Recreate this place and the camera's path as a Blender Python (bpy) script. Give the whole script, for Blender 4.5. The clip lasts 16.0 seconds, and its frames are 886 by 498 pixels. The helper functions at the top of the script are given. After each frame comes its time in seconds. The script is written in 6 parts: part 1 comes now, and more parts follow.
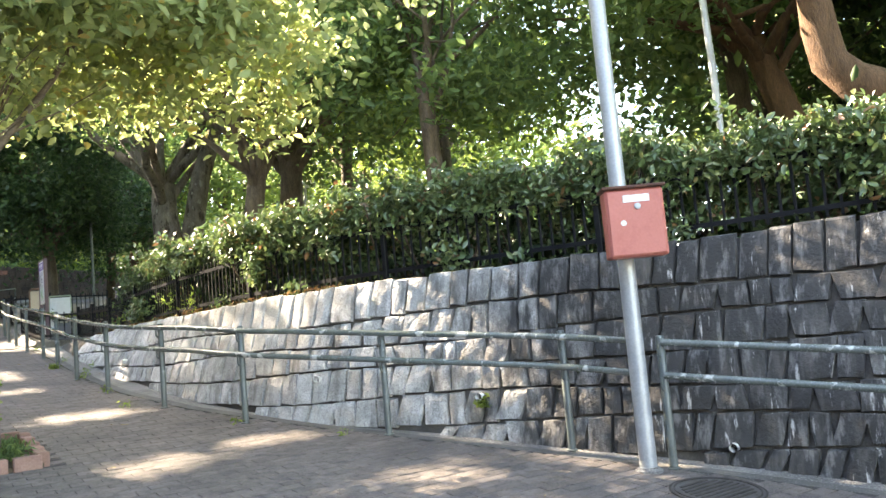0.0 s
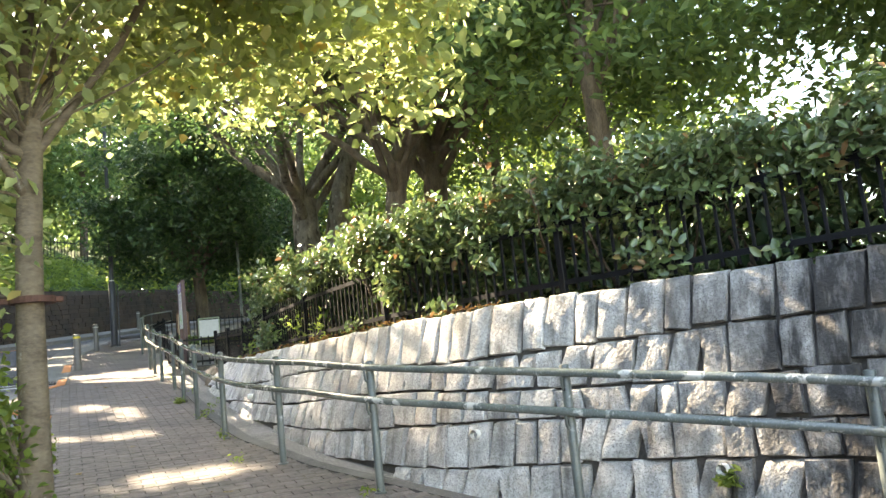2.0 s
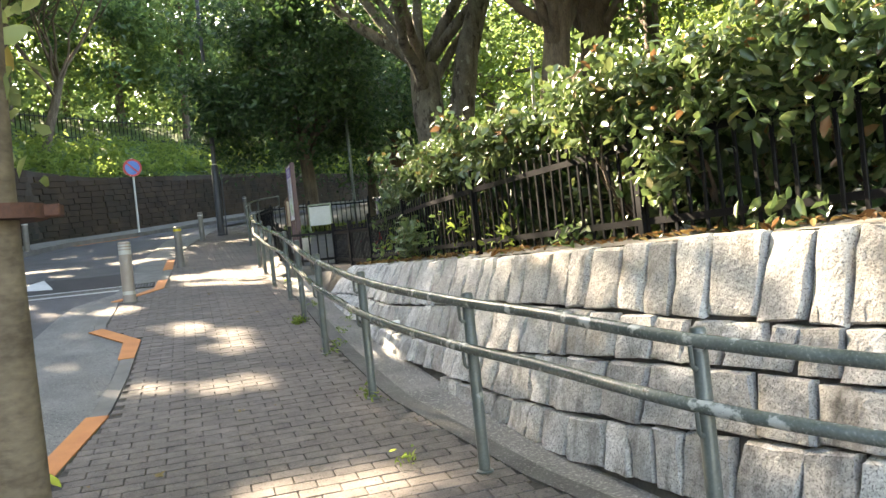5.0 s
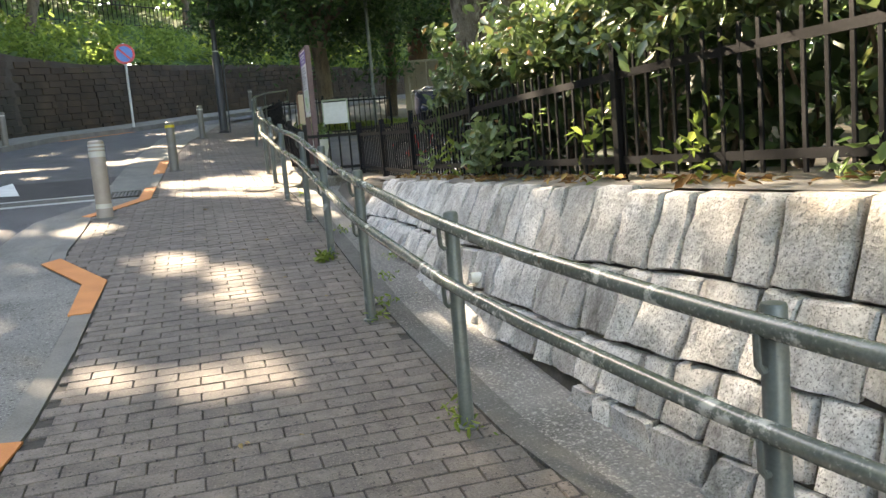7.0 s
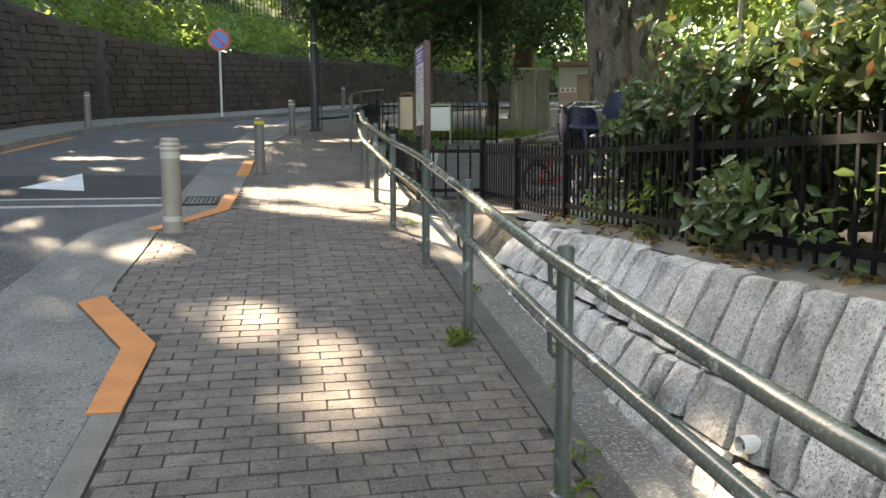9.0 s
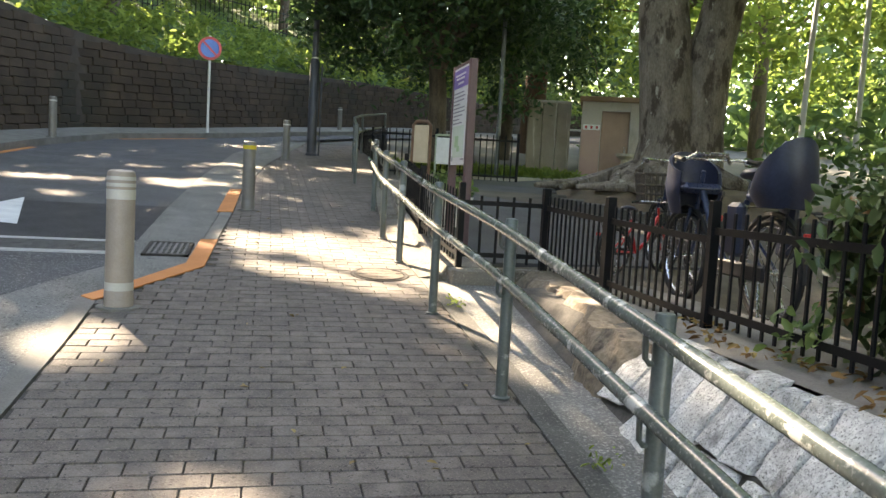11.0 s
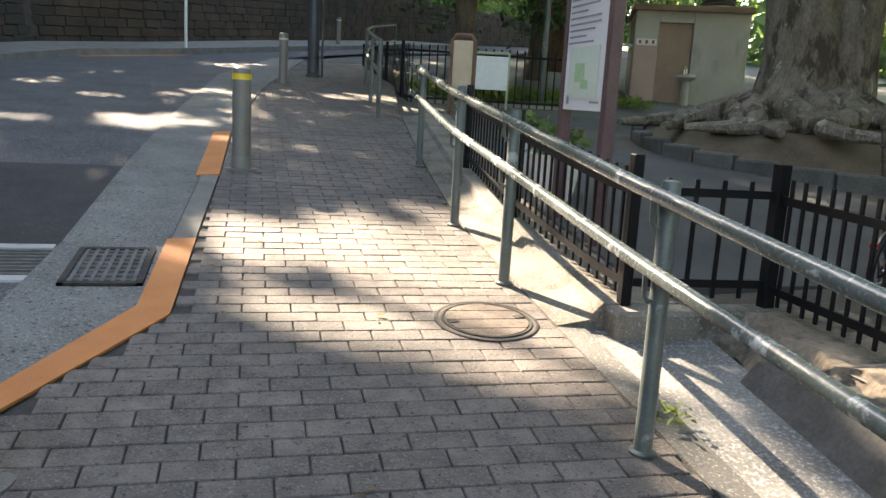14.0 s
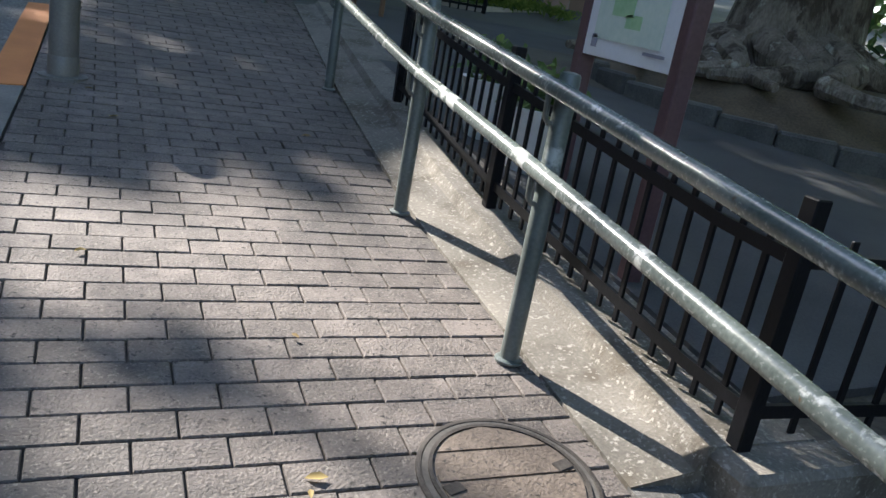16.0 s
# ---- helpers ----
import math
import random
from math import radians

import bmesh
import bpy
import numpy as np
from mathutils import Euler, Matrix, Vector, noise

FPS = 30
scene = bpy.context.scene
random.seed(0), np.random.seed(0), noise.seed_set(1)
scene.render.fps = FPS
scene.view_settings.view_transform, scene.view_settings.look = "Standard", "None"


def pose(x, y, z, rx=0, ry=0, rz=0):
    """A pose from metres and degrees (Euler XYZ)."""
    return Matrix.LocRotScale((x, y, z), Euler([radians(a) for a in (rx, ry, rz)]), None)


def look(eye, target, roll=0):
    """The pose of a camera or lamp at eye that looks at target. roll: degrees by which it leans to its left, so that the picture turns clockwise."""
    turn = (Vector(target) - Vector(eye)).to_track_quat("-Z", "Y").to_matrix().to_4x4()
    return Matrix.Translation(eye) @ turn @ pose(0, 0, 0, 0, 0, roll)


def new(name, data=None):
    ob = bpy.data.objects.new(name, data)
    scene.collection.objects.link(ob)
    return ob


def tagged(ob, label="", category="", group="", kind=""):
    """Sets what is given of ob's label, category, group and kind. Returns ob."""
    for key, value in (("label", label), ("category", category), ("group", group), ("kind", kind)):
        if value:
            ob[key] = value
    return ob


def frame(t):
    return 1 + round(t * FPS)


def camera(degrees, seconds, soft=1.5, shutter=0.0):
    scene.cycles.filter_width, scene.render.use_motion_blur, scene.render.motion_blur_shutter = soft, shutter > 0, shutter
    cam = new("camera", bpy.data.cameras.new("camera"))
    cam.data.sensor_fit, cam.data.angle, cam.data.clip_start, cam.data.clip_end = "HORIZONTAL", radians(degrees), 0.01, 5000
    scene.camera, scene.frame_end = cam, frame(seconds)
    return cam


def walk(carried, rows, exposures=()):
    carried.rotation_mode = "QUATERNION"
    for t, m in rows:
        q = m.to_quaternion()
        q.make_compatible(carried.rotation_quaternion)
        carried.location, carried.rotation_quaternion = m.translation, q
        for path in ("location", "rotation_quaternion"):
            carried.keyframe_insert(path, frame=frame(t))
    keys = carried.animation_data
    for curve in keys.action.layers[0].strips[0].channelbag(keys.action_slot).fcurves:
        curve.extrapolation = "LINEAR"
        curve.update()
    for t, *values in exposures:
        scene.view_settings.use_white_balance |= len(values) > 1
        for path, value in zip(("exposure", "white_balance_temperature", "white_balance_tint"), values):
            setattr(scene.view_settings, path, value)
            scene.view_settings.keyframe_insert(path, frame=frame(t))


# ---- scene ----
cam = camera(57.8, 16.0)
PATH = [
    (0, (0.261, -0.371, 1.113), (1.422, 1.245, 1.311), -5.1),
    (0.5, (0.557, 0.179, 1.188), (1.78, 1.756, 1.326), -5.2),
    (1, (0.817, 0.671, 1.224), (1.794, 2.394, 1.501), -4.0),
    (1.5, (1.055, 1.135, 1.232), (2.079, 2.831, 1.504), -3.6),
    (2, (1.229, 1.607, 1.297), (2.076, 3.4, 1.561), -6.0),
    (2.5, (1.192, 2.009, 1.399), (2.004, 3.81, 1.711), -4.1),
    (3, (1.252, 2.504, 1.474), (1.9, 4.382, 1.695), -5.5),
    (3.5, (1.238, 3.008, 1.494), (1.879, 4.896, 1.651), -4.2),
    (4, (1.282, 3.532, 1.567), (1.895, 5.431, 1.691), -4.0),
    (4.2, (1.331, 3.744, 1.606), (1.916, 5.656, 1.644), -5.7),
    (6.3, (1.713, 6.444, 1.768), (2.325, 8.347, 1.716), -6.1),
    (6.5, (1.725, 6.646, 1.791), (2.339, 8.547, 1.695), -6.0),
    (7, (1.695, 7.208, 1.831), (2.254, 9.112, 1.581), -4.8),
    (7.5, (1.678, 7.704, 1.861), (2.306, 9.578, 1.551), -2.5),
    (8, (1.636, 8.153, 1.931), (1.98, 10.112, 1.715), -2.1),
    (8.5, (1.626, 8.684, 1.977), (2.0, 10.642, 1.816), 0.7),
    (9, (1.629, 9.225, 2.042), (2.019, 11.173, 1.815), -0.2),
    (9.5, (1.578, 9.796, 2.098), (1.959, 11.754, 1.945), 0.9),
    (10, (1.586, 10.398, 2.128), (2.024, 12.347, 2.024), 0.7),
    (10.2, (1.544, 10.597, 2.172), (1.969, 12.547, 2.037), 1.0),
    (12.3, (1.508, 12.866, 2.318), (2.024, 14.79, 2.136), 6.2),
    (12.5, (1.479, 13.028, 2.383), (1.938, 14.96, 2.147), 3.9),
    (13, (1.41, 13.508, 2.431), (1.764, 15.467, 2.243), 4.9),
    (13.5, (1.416, 14.006, 2.406), (1.889, 15.925, 2.102), 6.6),
    (14, (1.409, 14.497, 2.461), (1.877, 16.406, 2.092), 3.3),
    (14.5, (1.409, 14.959, 2.529), (2.006, 16.825, 2.127), 8.2),
    (15, (1.457, 15.462, 2.556), (2.157, 17.257, 2.02), 6.4),
    (15.5, (1.428, 15.95, 2.574), (2.076, 17.733, 1.94), 10.2),
    (16, (1.487, 16.401, 2.577), (2.296, 18.128, 1.972), 10.4),
]
walk(cam, [(t, look(eye, target, roll)) for t, eye, target, roll in PATH], [(0.0, 3.35, 8200, 14), (2.0, 3.4, 8700, 13), (4.0, 3.2, 8600, 13), (7.0, 3.15, 8600, 14), (9.0, 3.0, 8900, 14), (13.0, 3.05, 8500, 15), (14.5, 2.68, 7800, 14), (15.5, 2.15, 6800, 12), (16.0, 1.9, 6300, 12)])

# ---- world and sun ----
SUN_EL, SUN_AZ = 33.0, -24.5          # elevation, turn from +y towards +x
world = bpy.data.worlds.new("sky")
world.use_nodes = True
scene.world = world
wn = world.node_tree.nodes
sky = wn.new("ShaderNodeTexSky")
sky.sky_type, sky.sun_disc = "NISHITA", False
sky.sun_elevation, sky.sun_rotation = radians(SUN_EL), radians(SUN_AZ)
wn["Background"].inputs["Strength"].default_value = 0.15
world.node_tree.links.new(sky.outputs["Color"], wn["Background"].inputs["Color"])
sun_data = bpy.data.lights.new("sun", "SUN")
sun_data.energy, sun_data.angle, sun_data.color = 5.0, radians(0.53), (1.0, 0.94, 0.84)
sun = new("sun", sun_data)
sun_dir = Vector((math.sin(radians(SUN_AZ)) * math.cos(radians(SUN_EL)), math.cos(radians(SUN_AZ)) * math.cos(radians(SUN_EL)), math.sin(radians(SUN_EL))))
sun.matrix_world = look((0, 0, 40), Vector((0, 0, 40)) - sun_dir)


# ---- materials ----
def material(name, dark, light, scale=6.0, rough=0.8, bump=0.3, fine=60.0, vary=0.0, island=0.0, metal=0.0, spec=0.5, stretch=(1, 1, 1), dist=0.01):
    """Two-scale noise between two colours with a fine relief; vary: by object, island: by loose piece."""
    m = bpy.data.materials.new(name)
    m.use_nodes = True
    n, l = m.node_tree.nodes, m.node_tree.links
    b = n["Principled BSDF"]
    geo = n.new("ShaderNodeNewGeometry")
    mp = n.new("ShaderNodeMapping")
    mp.inputs["Scale"].default_value = stretch
    l.new(geo.outputs["Position"], mp.inputs["Vector"])
    big, small = n.new("ShaderNodeTexNoise"), n.new("ShaderNodeTexNoise")
    big.inputs["Scale"].default_value, big.inputs["Detail"].default_value = scale, 6
    small.inputs["Scale"].default_value, small.inputs["Detail"].default_value = fine, 4
    for t in (big, small):
        l.new(mp.outputs["Vector"], t.inputs["Vector"])
    mix = n.new("ShaderNodeMix")
    mix.data_type = "FLOAT"
    mix.inputs[0].default_value = 0.45
    l.new(big.outputs["Fac"], mix.inputs[2])
    l.new(small.outputs["Fac"], mix.inputs[3])
    ramp = n.new("ShaderNodeValToRGB")
    ramp.color_ramp.elements[0].position, ramp.color_ramp.elements[1].position = 0.33, 0.67
    ramp.color_ramp.elements[0].color, ramp.color_ramp.elements[1].color = (*dark, 1), (*light, 1)
    l.new(mix.outputs[0], ramp.inputs["Fac"])
    col = ramp.outputs["Color"]
    for amount, node, out in ((vary, "ShaderNodeObjectInfo", "Random"), (island, "ShaderNodeNewGeometry", "Random Per Island")):
        if amount:
            src = n.new(node)
            rng = n.new("ShaderNodeMapRange")
            rng.inputs["To Min"].default_value, rng.inputs["To Max"].default_value = 1 - amount, 1 + amount
            l.new(src.outputs[out], rng.inputs["Value"])
            mul = n.new("ShaderNodeVectorMath")
            mul.operation = "SCALE"
            l.new(col, mul.inputs[0])
            l.new(rng.outputs["Result"], mul.inputs["Scale"])
            col = mul.outputs["Vector"]
    l.new(col, b.inputs["Base Color"])
    rr = n.new("ShaderNodeMapRange")
    rr.inputs["To Min"].default_value, rr.inputs["To Max"].default_value = max(0.02, rough - 0.12), min(1, rough + 0.12)
    l.new(small.outputs["Fac"], rr.inputs["Value"])
    l.new(rr.outputs["Result"], b.inputs["Roughness"])
    b.inputs["Metallic"].default_value = metal
    b.inputs["Specular IOR Level"].default_value = spec
    if bump:
        bp = n.new("ShaderNodeBump")
        bp.inputs["Strength"].default_value, bp.inputs["Distance"].default_value = bump, dist
        l.new(mix.outputs[0], bp.inputs["Height"])
        l.new(bp.outputs["Normal"], b.inputs["Normal"])
    m["colour"] = ramp.name
    return m


def stained(m, stain, scale, low, high, stretch=(1, 1, 1), axis=None):
    """Lay a stain of its own shape over a material; axis: (which, from, to) where along the place it sets in."""
    n, l = m.node_tree.nodes, m.node_tree.links
    b = n["Principled BSDF"]
    old = b.inputs["Base Color"].links[0].from_socket
    geo = n.new("ShaderNodeNewGeometry")
    mp = n.new("ShaderNodeMapping")
    mp.inputs["Scale"].default_value = stretch
    l.new(geo.outputs["Position"], mp.inputs["Vector"])
    t = n.new("ShaderNodeTexNoise")
    t.inputs["Scale"].default_value, t.inputs["Detail"].default_value, t.inputs["Roughness"].default_value = scale, 7, 0.65
    l.new(mp.outputs["Vector"], t.inputs["Vector"])
    val = t.outputs["Fac"]
    if axis:
        sep = n.new("ShaderNodeSeparateXYZ")
        l.new(geo.outputs["Position"], sep.inputs[0])
        rng = n.new("ShaderNodeMapRange")
        rng.inputs["From Min"].default_value, rng.inputs["From Max"].default_value = axis[1], axis[2]
        rng.inputs["To Min"].default_value, rng.inputs["To Max"].default_value = -0.5, 0.22
        l.new(sep.outputs["XYZ".index(axis[0])], rng.inputs["Value"])
        add = n.new("ShaderNodeMath")
        l.new(val, add.inputs[0])
        l.new(rng.outputs["Result"], add.inputs[1])
        val = add.outputs[0]
    edge = n.new("ShaderNodeMapRange")
    edge.inputs["From Min"].default_value, edge.inputs["From Max"].default_value = low, high
    l.new(val, edge.inputs["Value"])
    mix = n.new("ShaderNodeMix")
    mix.data_type = "RGBA"
    l.new(edge.outputs["Result"], mix.inputs[0])
    l.new(old, mix.inputs[6])
    mix.inputs[7].default_value = (*stain, 1)
    l.new(mix.outputs[2], b.inputs["Base Color"])
    return m


def leaf_material(name, colours, translucent=0.35, rough=0.45, spec=0.4):
    """Leaves: colours (position, rgb) picked leaf by leaf, light shining through."""
    m = bpy.data.materials.new(name)
    m.use_nodes = True
    n, l = m.node_tree.nodes, m.node_tree.links
    b = n["Principled BSDF"]
    geo = n.new("ShaderNodeNewGeometry")
    ramp = n.new("ShaderNodeValToRGB")
    els = ramp.color_ramp.elements
    while len(els) < len(colours):
        els.new(0.5)
    for e, (p, c) in zip(els, colours):
        e.position, e.color = p, (*c, 1)
    l.new(geo.outputs["Random Per Island"], ramp.inputs["Fac"])
    l.new(ramp.outputs["Color"], b.inputs["Base Color"])
    b.inputs["Roughness"].default_value, b.inputs["Specular IOR Level"].default_value = rough, spec
    tr = n.new("ShaderNodeBsdfTranslucent")
    hs = n.new("ShaderNodeHueSaturation")
    hs.inputs["Hue"].default_value, hs.inputs["Saturation"].default_value, hs.inputs["Value"].default_value = 0.492, 1.0, 1.8
    l.new(ramp.outputs["Color"], hs.inputs["Color"])
    l.new(hs.outputs["Color"], tr.inputs["Color"])
    mix = n.new("ShaderNodeMixShader")
    mix.inputs[0].default_value = translucent
    l.new(b.outputs[0], mix.inputs[1])
    l.new(tr.outputs[0], mix.inputs[2])
    l.new(mix.outputs[0], n["Material Output"].inputs["Surface"])
    return m


m_stone = stained(stained(material("granite", (0.31, 0.305, 0.295), (0.70, 0.69, 0.67), 7, 0.9, 1.0, 45, vary=0.24, dist=0.02),
                          (0.40, 0.32, 0.23), 1.5, 0.56, 0.76),
                  (0.15, 0.147, 0.142), 120, 0.53, 0.62)
stained(m_stone, (0.046, 0.045, 0.045), 2.2, 0.33, 0.60, (1.8, 1.8, 0.45), ("Y", 7.6, 4.0))
stained(m_stone, (0.12, 0.113, 0.104), 2.6, 0.53, 0.72, (2.4, 2.4, 0.30))
stained(m_stone, (0.17, 0.165, 0.16), 9.0, 0.74, 0.88, (1.6, 1.6, 0.4), ("Y", 7.0, 4.6))
stained(m_stone, (0.52, 0.51, 0.49), 4.5, 0.84, 0.90, (2.6, 2.6, 0.35), ("Y", 7.0, 3.8))
m_joint = material("dark_mortar", (0.045, 0.042, 0.038), (0.12, 0.11, 0.10), 8, 0.95, 0.5)
m_rough_stone = material("earthy_rock", (0.11, 0.085, 0.062), (0.30, 0.245, 0.185), 3, 0.95, 1.0, 30, dist=0.03)
m_brick = stained(material("paver_clay", (0.07, 0.06, 0.054), (0.185, 0.156, 0.138), 12, 0.8, 1.0, 110, vary=0.17, island=0.17),
                  (0.075, 0.068, 0.064), 0.9, 0.50, 0.72)
stained(m_brick, (0.22, 0.195, 0.17), 95, 0.55, 0.66)
stained(m_brick, (0.03, 0.027, 0.025), 48, 0.57, 0.66)
m_bed = material("paver_joint_sand", (0.028, 0.025, 0.022), (0.07, 0.063, 0.056), 20, 0.95, 0.4)
m_asphalt = stained(material("asphalt", (0.038, 0.039, 0.043), (0.10, 0.101, 0.107), 2, 0.85, 0.7, 180), (0.27, 0.27, 0.275), 60, 0.55, 0.63)
m_gutter = stained(stained(material("concrete_gutter", (0.10, 0.098, 0.092), (0.235, 0.23, 0.215), 2.5, 0.9, 0.8, 110), (0.33, 0.32, 0.30), 75, 0.54, 0.64), (0.045, 0.043, 0.04), 45, 0.56, 0.64)
m_ledge = stained(stained(material("tan_worn_concrete", (0.115, 0.104, 0.088), (0.245, 0.222, 0.19), 2.5, 0.92, 0.6, 100), (0.10, 0.085, 0.065), 3.5, 0.50, 0.62), (0.33, 0.31, 0.27), 50, 0.56, 0.64)
m_kerb = material("kerb_concrete", (0.12, 0.112, 0.10), (0.24, 0.23, 0.21), 4, 0.9, 0.4, 90)
m_apron = stained(material("exposed_aggregate", (0.075, 0.072, 0.068), (0.25, 0.242, 0.23), 2, 0.9, 1.0, 80), (0.36, 0.345, 0.32), 60, 0.53, 0.61)
m_strip = stained(material("dark_edging", (0.055, 0.054, 0.051), (0.145, 0.14, 0.13), 3, 0.9, 0.6, 110), (0.24, 0.23, 0.215), 70, 0.55, 0.65)
m_soil = material("soil", (0.06, 0.045, 0.03), (0.17, 0.125, 0.08), 3, 0.95, 0.7, 50)
m_park = material("trodden_earth", (0.055, 0.047, 0.037), (0.15, 0.13, 0.10), 2.2, 0.95, 0.8, 40)
m_path = material("park_paving", (0.045, 0.046, 0.048), (0.10, 0.10, 0.10), 1.5, 0.9, 0.4, 100)
m_ground = material("far_ground", (0.07, 0.07, 0.06), (0.14, 0.14, 0.12), 0.6, 0.95, 0.3, 30)
m_grass = material("grass_bank", (0.03, 0.06, 0.015), (0.10, 0.17, 0.04), 2, 0.95, 0.8, 30)
m_orange = material("orange_road_paint", (0.50, 0.17, 0.05), (0.66, 0.25, 0.08), 5, 0.75, 0.3, 140)
m_white = material("white_road_paint", (0.5, 0.5, 0.5), (0.78, 0.78, 0.76), 5, 0.8, 0.3, 140)
m_darkwall = stained(material("old_wall_block", (0.024, 0.016, 0.010), (0.088, 0.057, 0.037), 1.5, 0.95, 0.6, 40, vary=0.16, island=0.16),
                     (0.024, 0.022, 0.014), 0.5, 0.5, 0.68)
m_wallback = material("old_wall_mortar", (0.035, 0.027, 0.02), (0.085, 0.065, 0.05), 3, 0.95, 0.4)
m_green = stained(material("grey_green_paint", (0.075, 0.09, 0.085), (0.135, 0.155, 0.148), 7, 0.34, 0.12, 90, spec=0.6),
                  (0.34, 0.36, 0.35), 5, 0.62, 0.68)
m_galv = material("weathered_rail_paint", (0.08, 0.10, 0.092), (0.18, 0.205, 0.195), 5, 0.24, 0.12, 90, spec=0.8)
m_galv = stained(stained(m_galv, (0.50, 0.52, 0.50), 7.0, 0.57, 0.62), (0.12, 0.10, 0.075), 22, 0.64, 0.70)
m_black = material("black_iron_paint", (0.004, 0.005, 0.006), (0.010, 0.010, 0.013), 8, 0.48, 0.15, 80, spec=0.2)
m_bollard = material("taupe_bollard_paint", (0.30, 0.245, 0.205), (0.39, 0.325, 0.275), 6, 0.5, 0.1, 90)
m_bollard_grey = material("bronze_bollard_paint", (0.13, 0.12, 0.105), (0.20, 0.185, 0.165), 6, 0.45, 0.1, 90)
m_band = material("reflective_band", (0.50, 0.48, 0.44), (0.60, 0.58, 0.53), 8, 0.4, 0.05, 90)
m_yellow = material("yellow_band", (0.62, 0.45, 0.03), (0.78, 0.58, 0.06), 8, 0.5, 0.1, 90)
m_pole = stained(material("galvanised_steel", (0.34, 0.36, 0.38), (0.50, 0.52, 0.54), 4, 0.42, 0.1, 60, metal=0.35),
                 (0.28, 0.26, 0.24), 6, 0.60, 0.75, (1, 1, 0.4))
m_red = stained(material("faded_red_paint", (0.46, 0.13, 0.10), (0.54, 0.17, 0.135), 3, 0.5, 0.08, 60), (0.40, 0.10, 0.08), 4, 0.58, 0.75)
m_label = material("paper_label", (0.72, 0.72, 0.68), (0.85, 0.85, 0.82), 10, 0.6, 0.03)
m_lamp = material("dark_grey_pole_paint", (0.035, 0.037, 0.045), (0.065, 0.068, 0.08), 3, 0.5, 0.1, 60)
m_bark = material("bark", (0.055, 0.04, 0.03), (0.20, 0.155, 0.115), 3, 0.95, 1.0, 25, stretch=(3, 3, 0.7), dist=0.04)
m_bark_red = material("reddish_bark", (0.055, 0.030, 0.017), (0.17, 0.095, 0.052), 3, 0.95, 1.0, 25, stretch=(3, 3, 0.6), dist=0.03)
m_bark_plane = stained(stained(material("plane_bark", (0.10, 0.08, 0.062), (0.30, 0.255, 0.205), 3.5, 0.92, 1.0, 26, stretch=(2, 2, 0.8), dist=0.06),
                               (0.07, 0.052, 0.038), 3.2, 0.52, 0.60, (1.5, 1.5, 0.6)), (0.38, 0.36, 0.30), 4.5, 0.60, 0.66, (1.5, 1.5, 0.9))
m_street_bark = stained(material("young_tree_bark", (0.085, 0.062, 0.042), (0.23, 0.18, 0.125), 5, 0.9, 1.0, 30, stretch=(1, 1, 2.2)),
                        (0.42, 0.40, 0.34), 7, 0.62, 0.70)
m_rust = material("rusty_iron", (0.06, 0.025, 0.018), (0.14, 0.06, 0.04), 10, 0.8, 0.3, 80)
m_hedge = leaf_material("hedge_leaf", [(0.0, (0.055, 0.098, 0.036)), (0.45, (0.095, 0.155, 0.054)), (0.85, (0.15, 0.21, 0.076)), (0.965, (0.18, 0.20, 0.07)), (0.985, (0.25, 0.13, 0.055))], 0.17, 0.33, 0.8)
# darker copy of the hedge leaf: shade inside the hedge is put into its green
m_hedge_shaded = leaf_material("hedge_shaded_inner_leaf", [(0.0, (0.016, 0.038, 0.013)), (1.0, (0.04, 0.08, 0.026))], 0.15, 0.5, 0.4)
m_pale = leaf_material("street_tree_leaf", [(0.0, (0.21, 0.265, 0.112)), (0.5, (0.30, 0.355, 0.148)), (0.93, (0.385, 0.43, 0.19)), (0.98, (0.42, 0.33, 0.11))], 0.40, 0.5, 0.4)
m_dark = leaf_material("dark_tree_leaf", [(0.0, (0.022, 0.054, 0.02)), (0.6, (0.045, 0.098, 0.033)), (1.0, (0.085, 0.15, 0.046))], 0.3, 0.45, 0.5)
m_mid = leaf_material("wood_leaf", [(0.0, (0.07, 0.125, 0.046)), (0.6, (0.115, 0.185, 0.064)), (1.0, (0.18, 0.25, 0.078))], 0.42, 0.5, 0.4)
m_bright = leaf_material("sunlit_wood_leaf", [(0.0, (0.09, 0.145, 0.032)), (0.6, (0.15, 0.215, 0.05)), (1.0, (0.21, 0.27, 0.065))], 0.55, 0.55, 0.3)


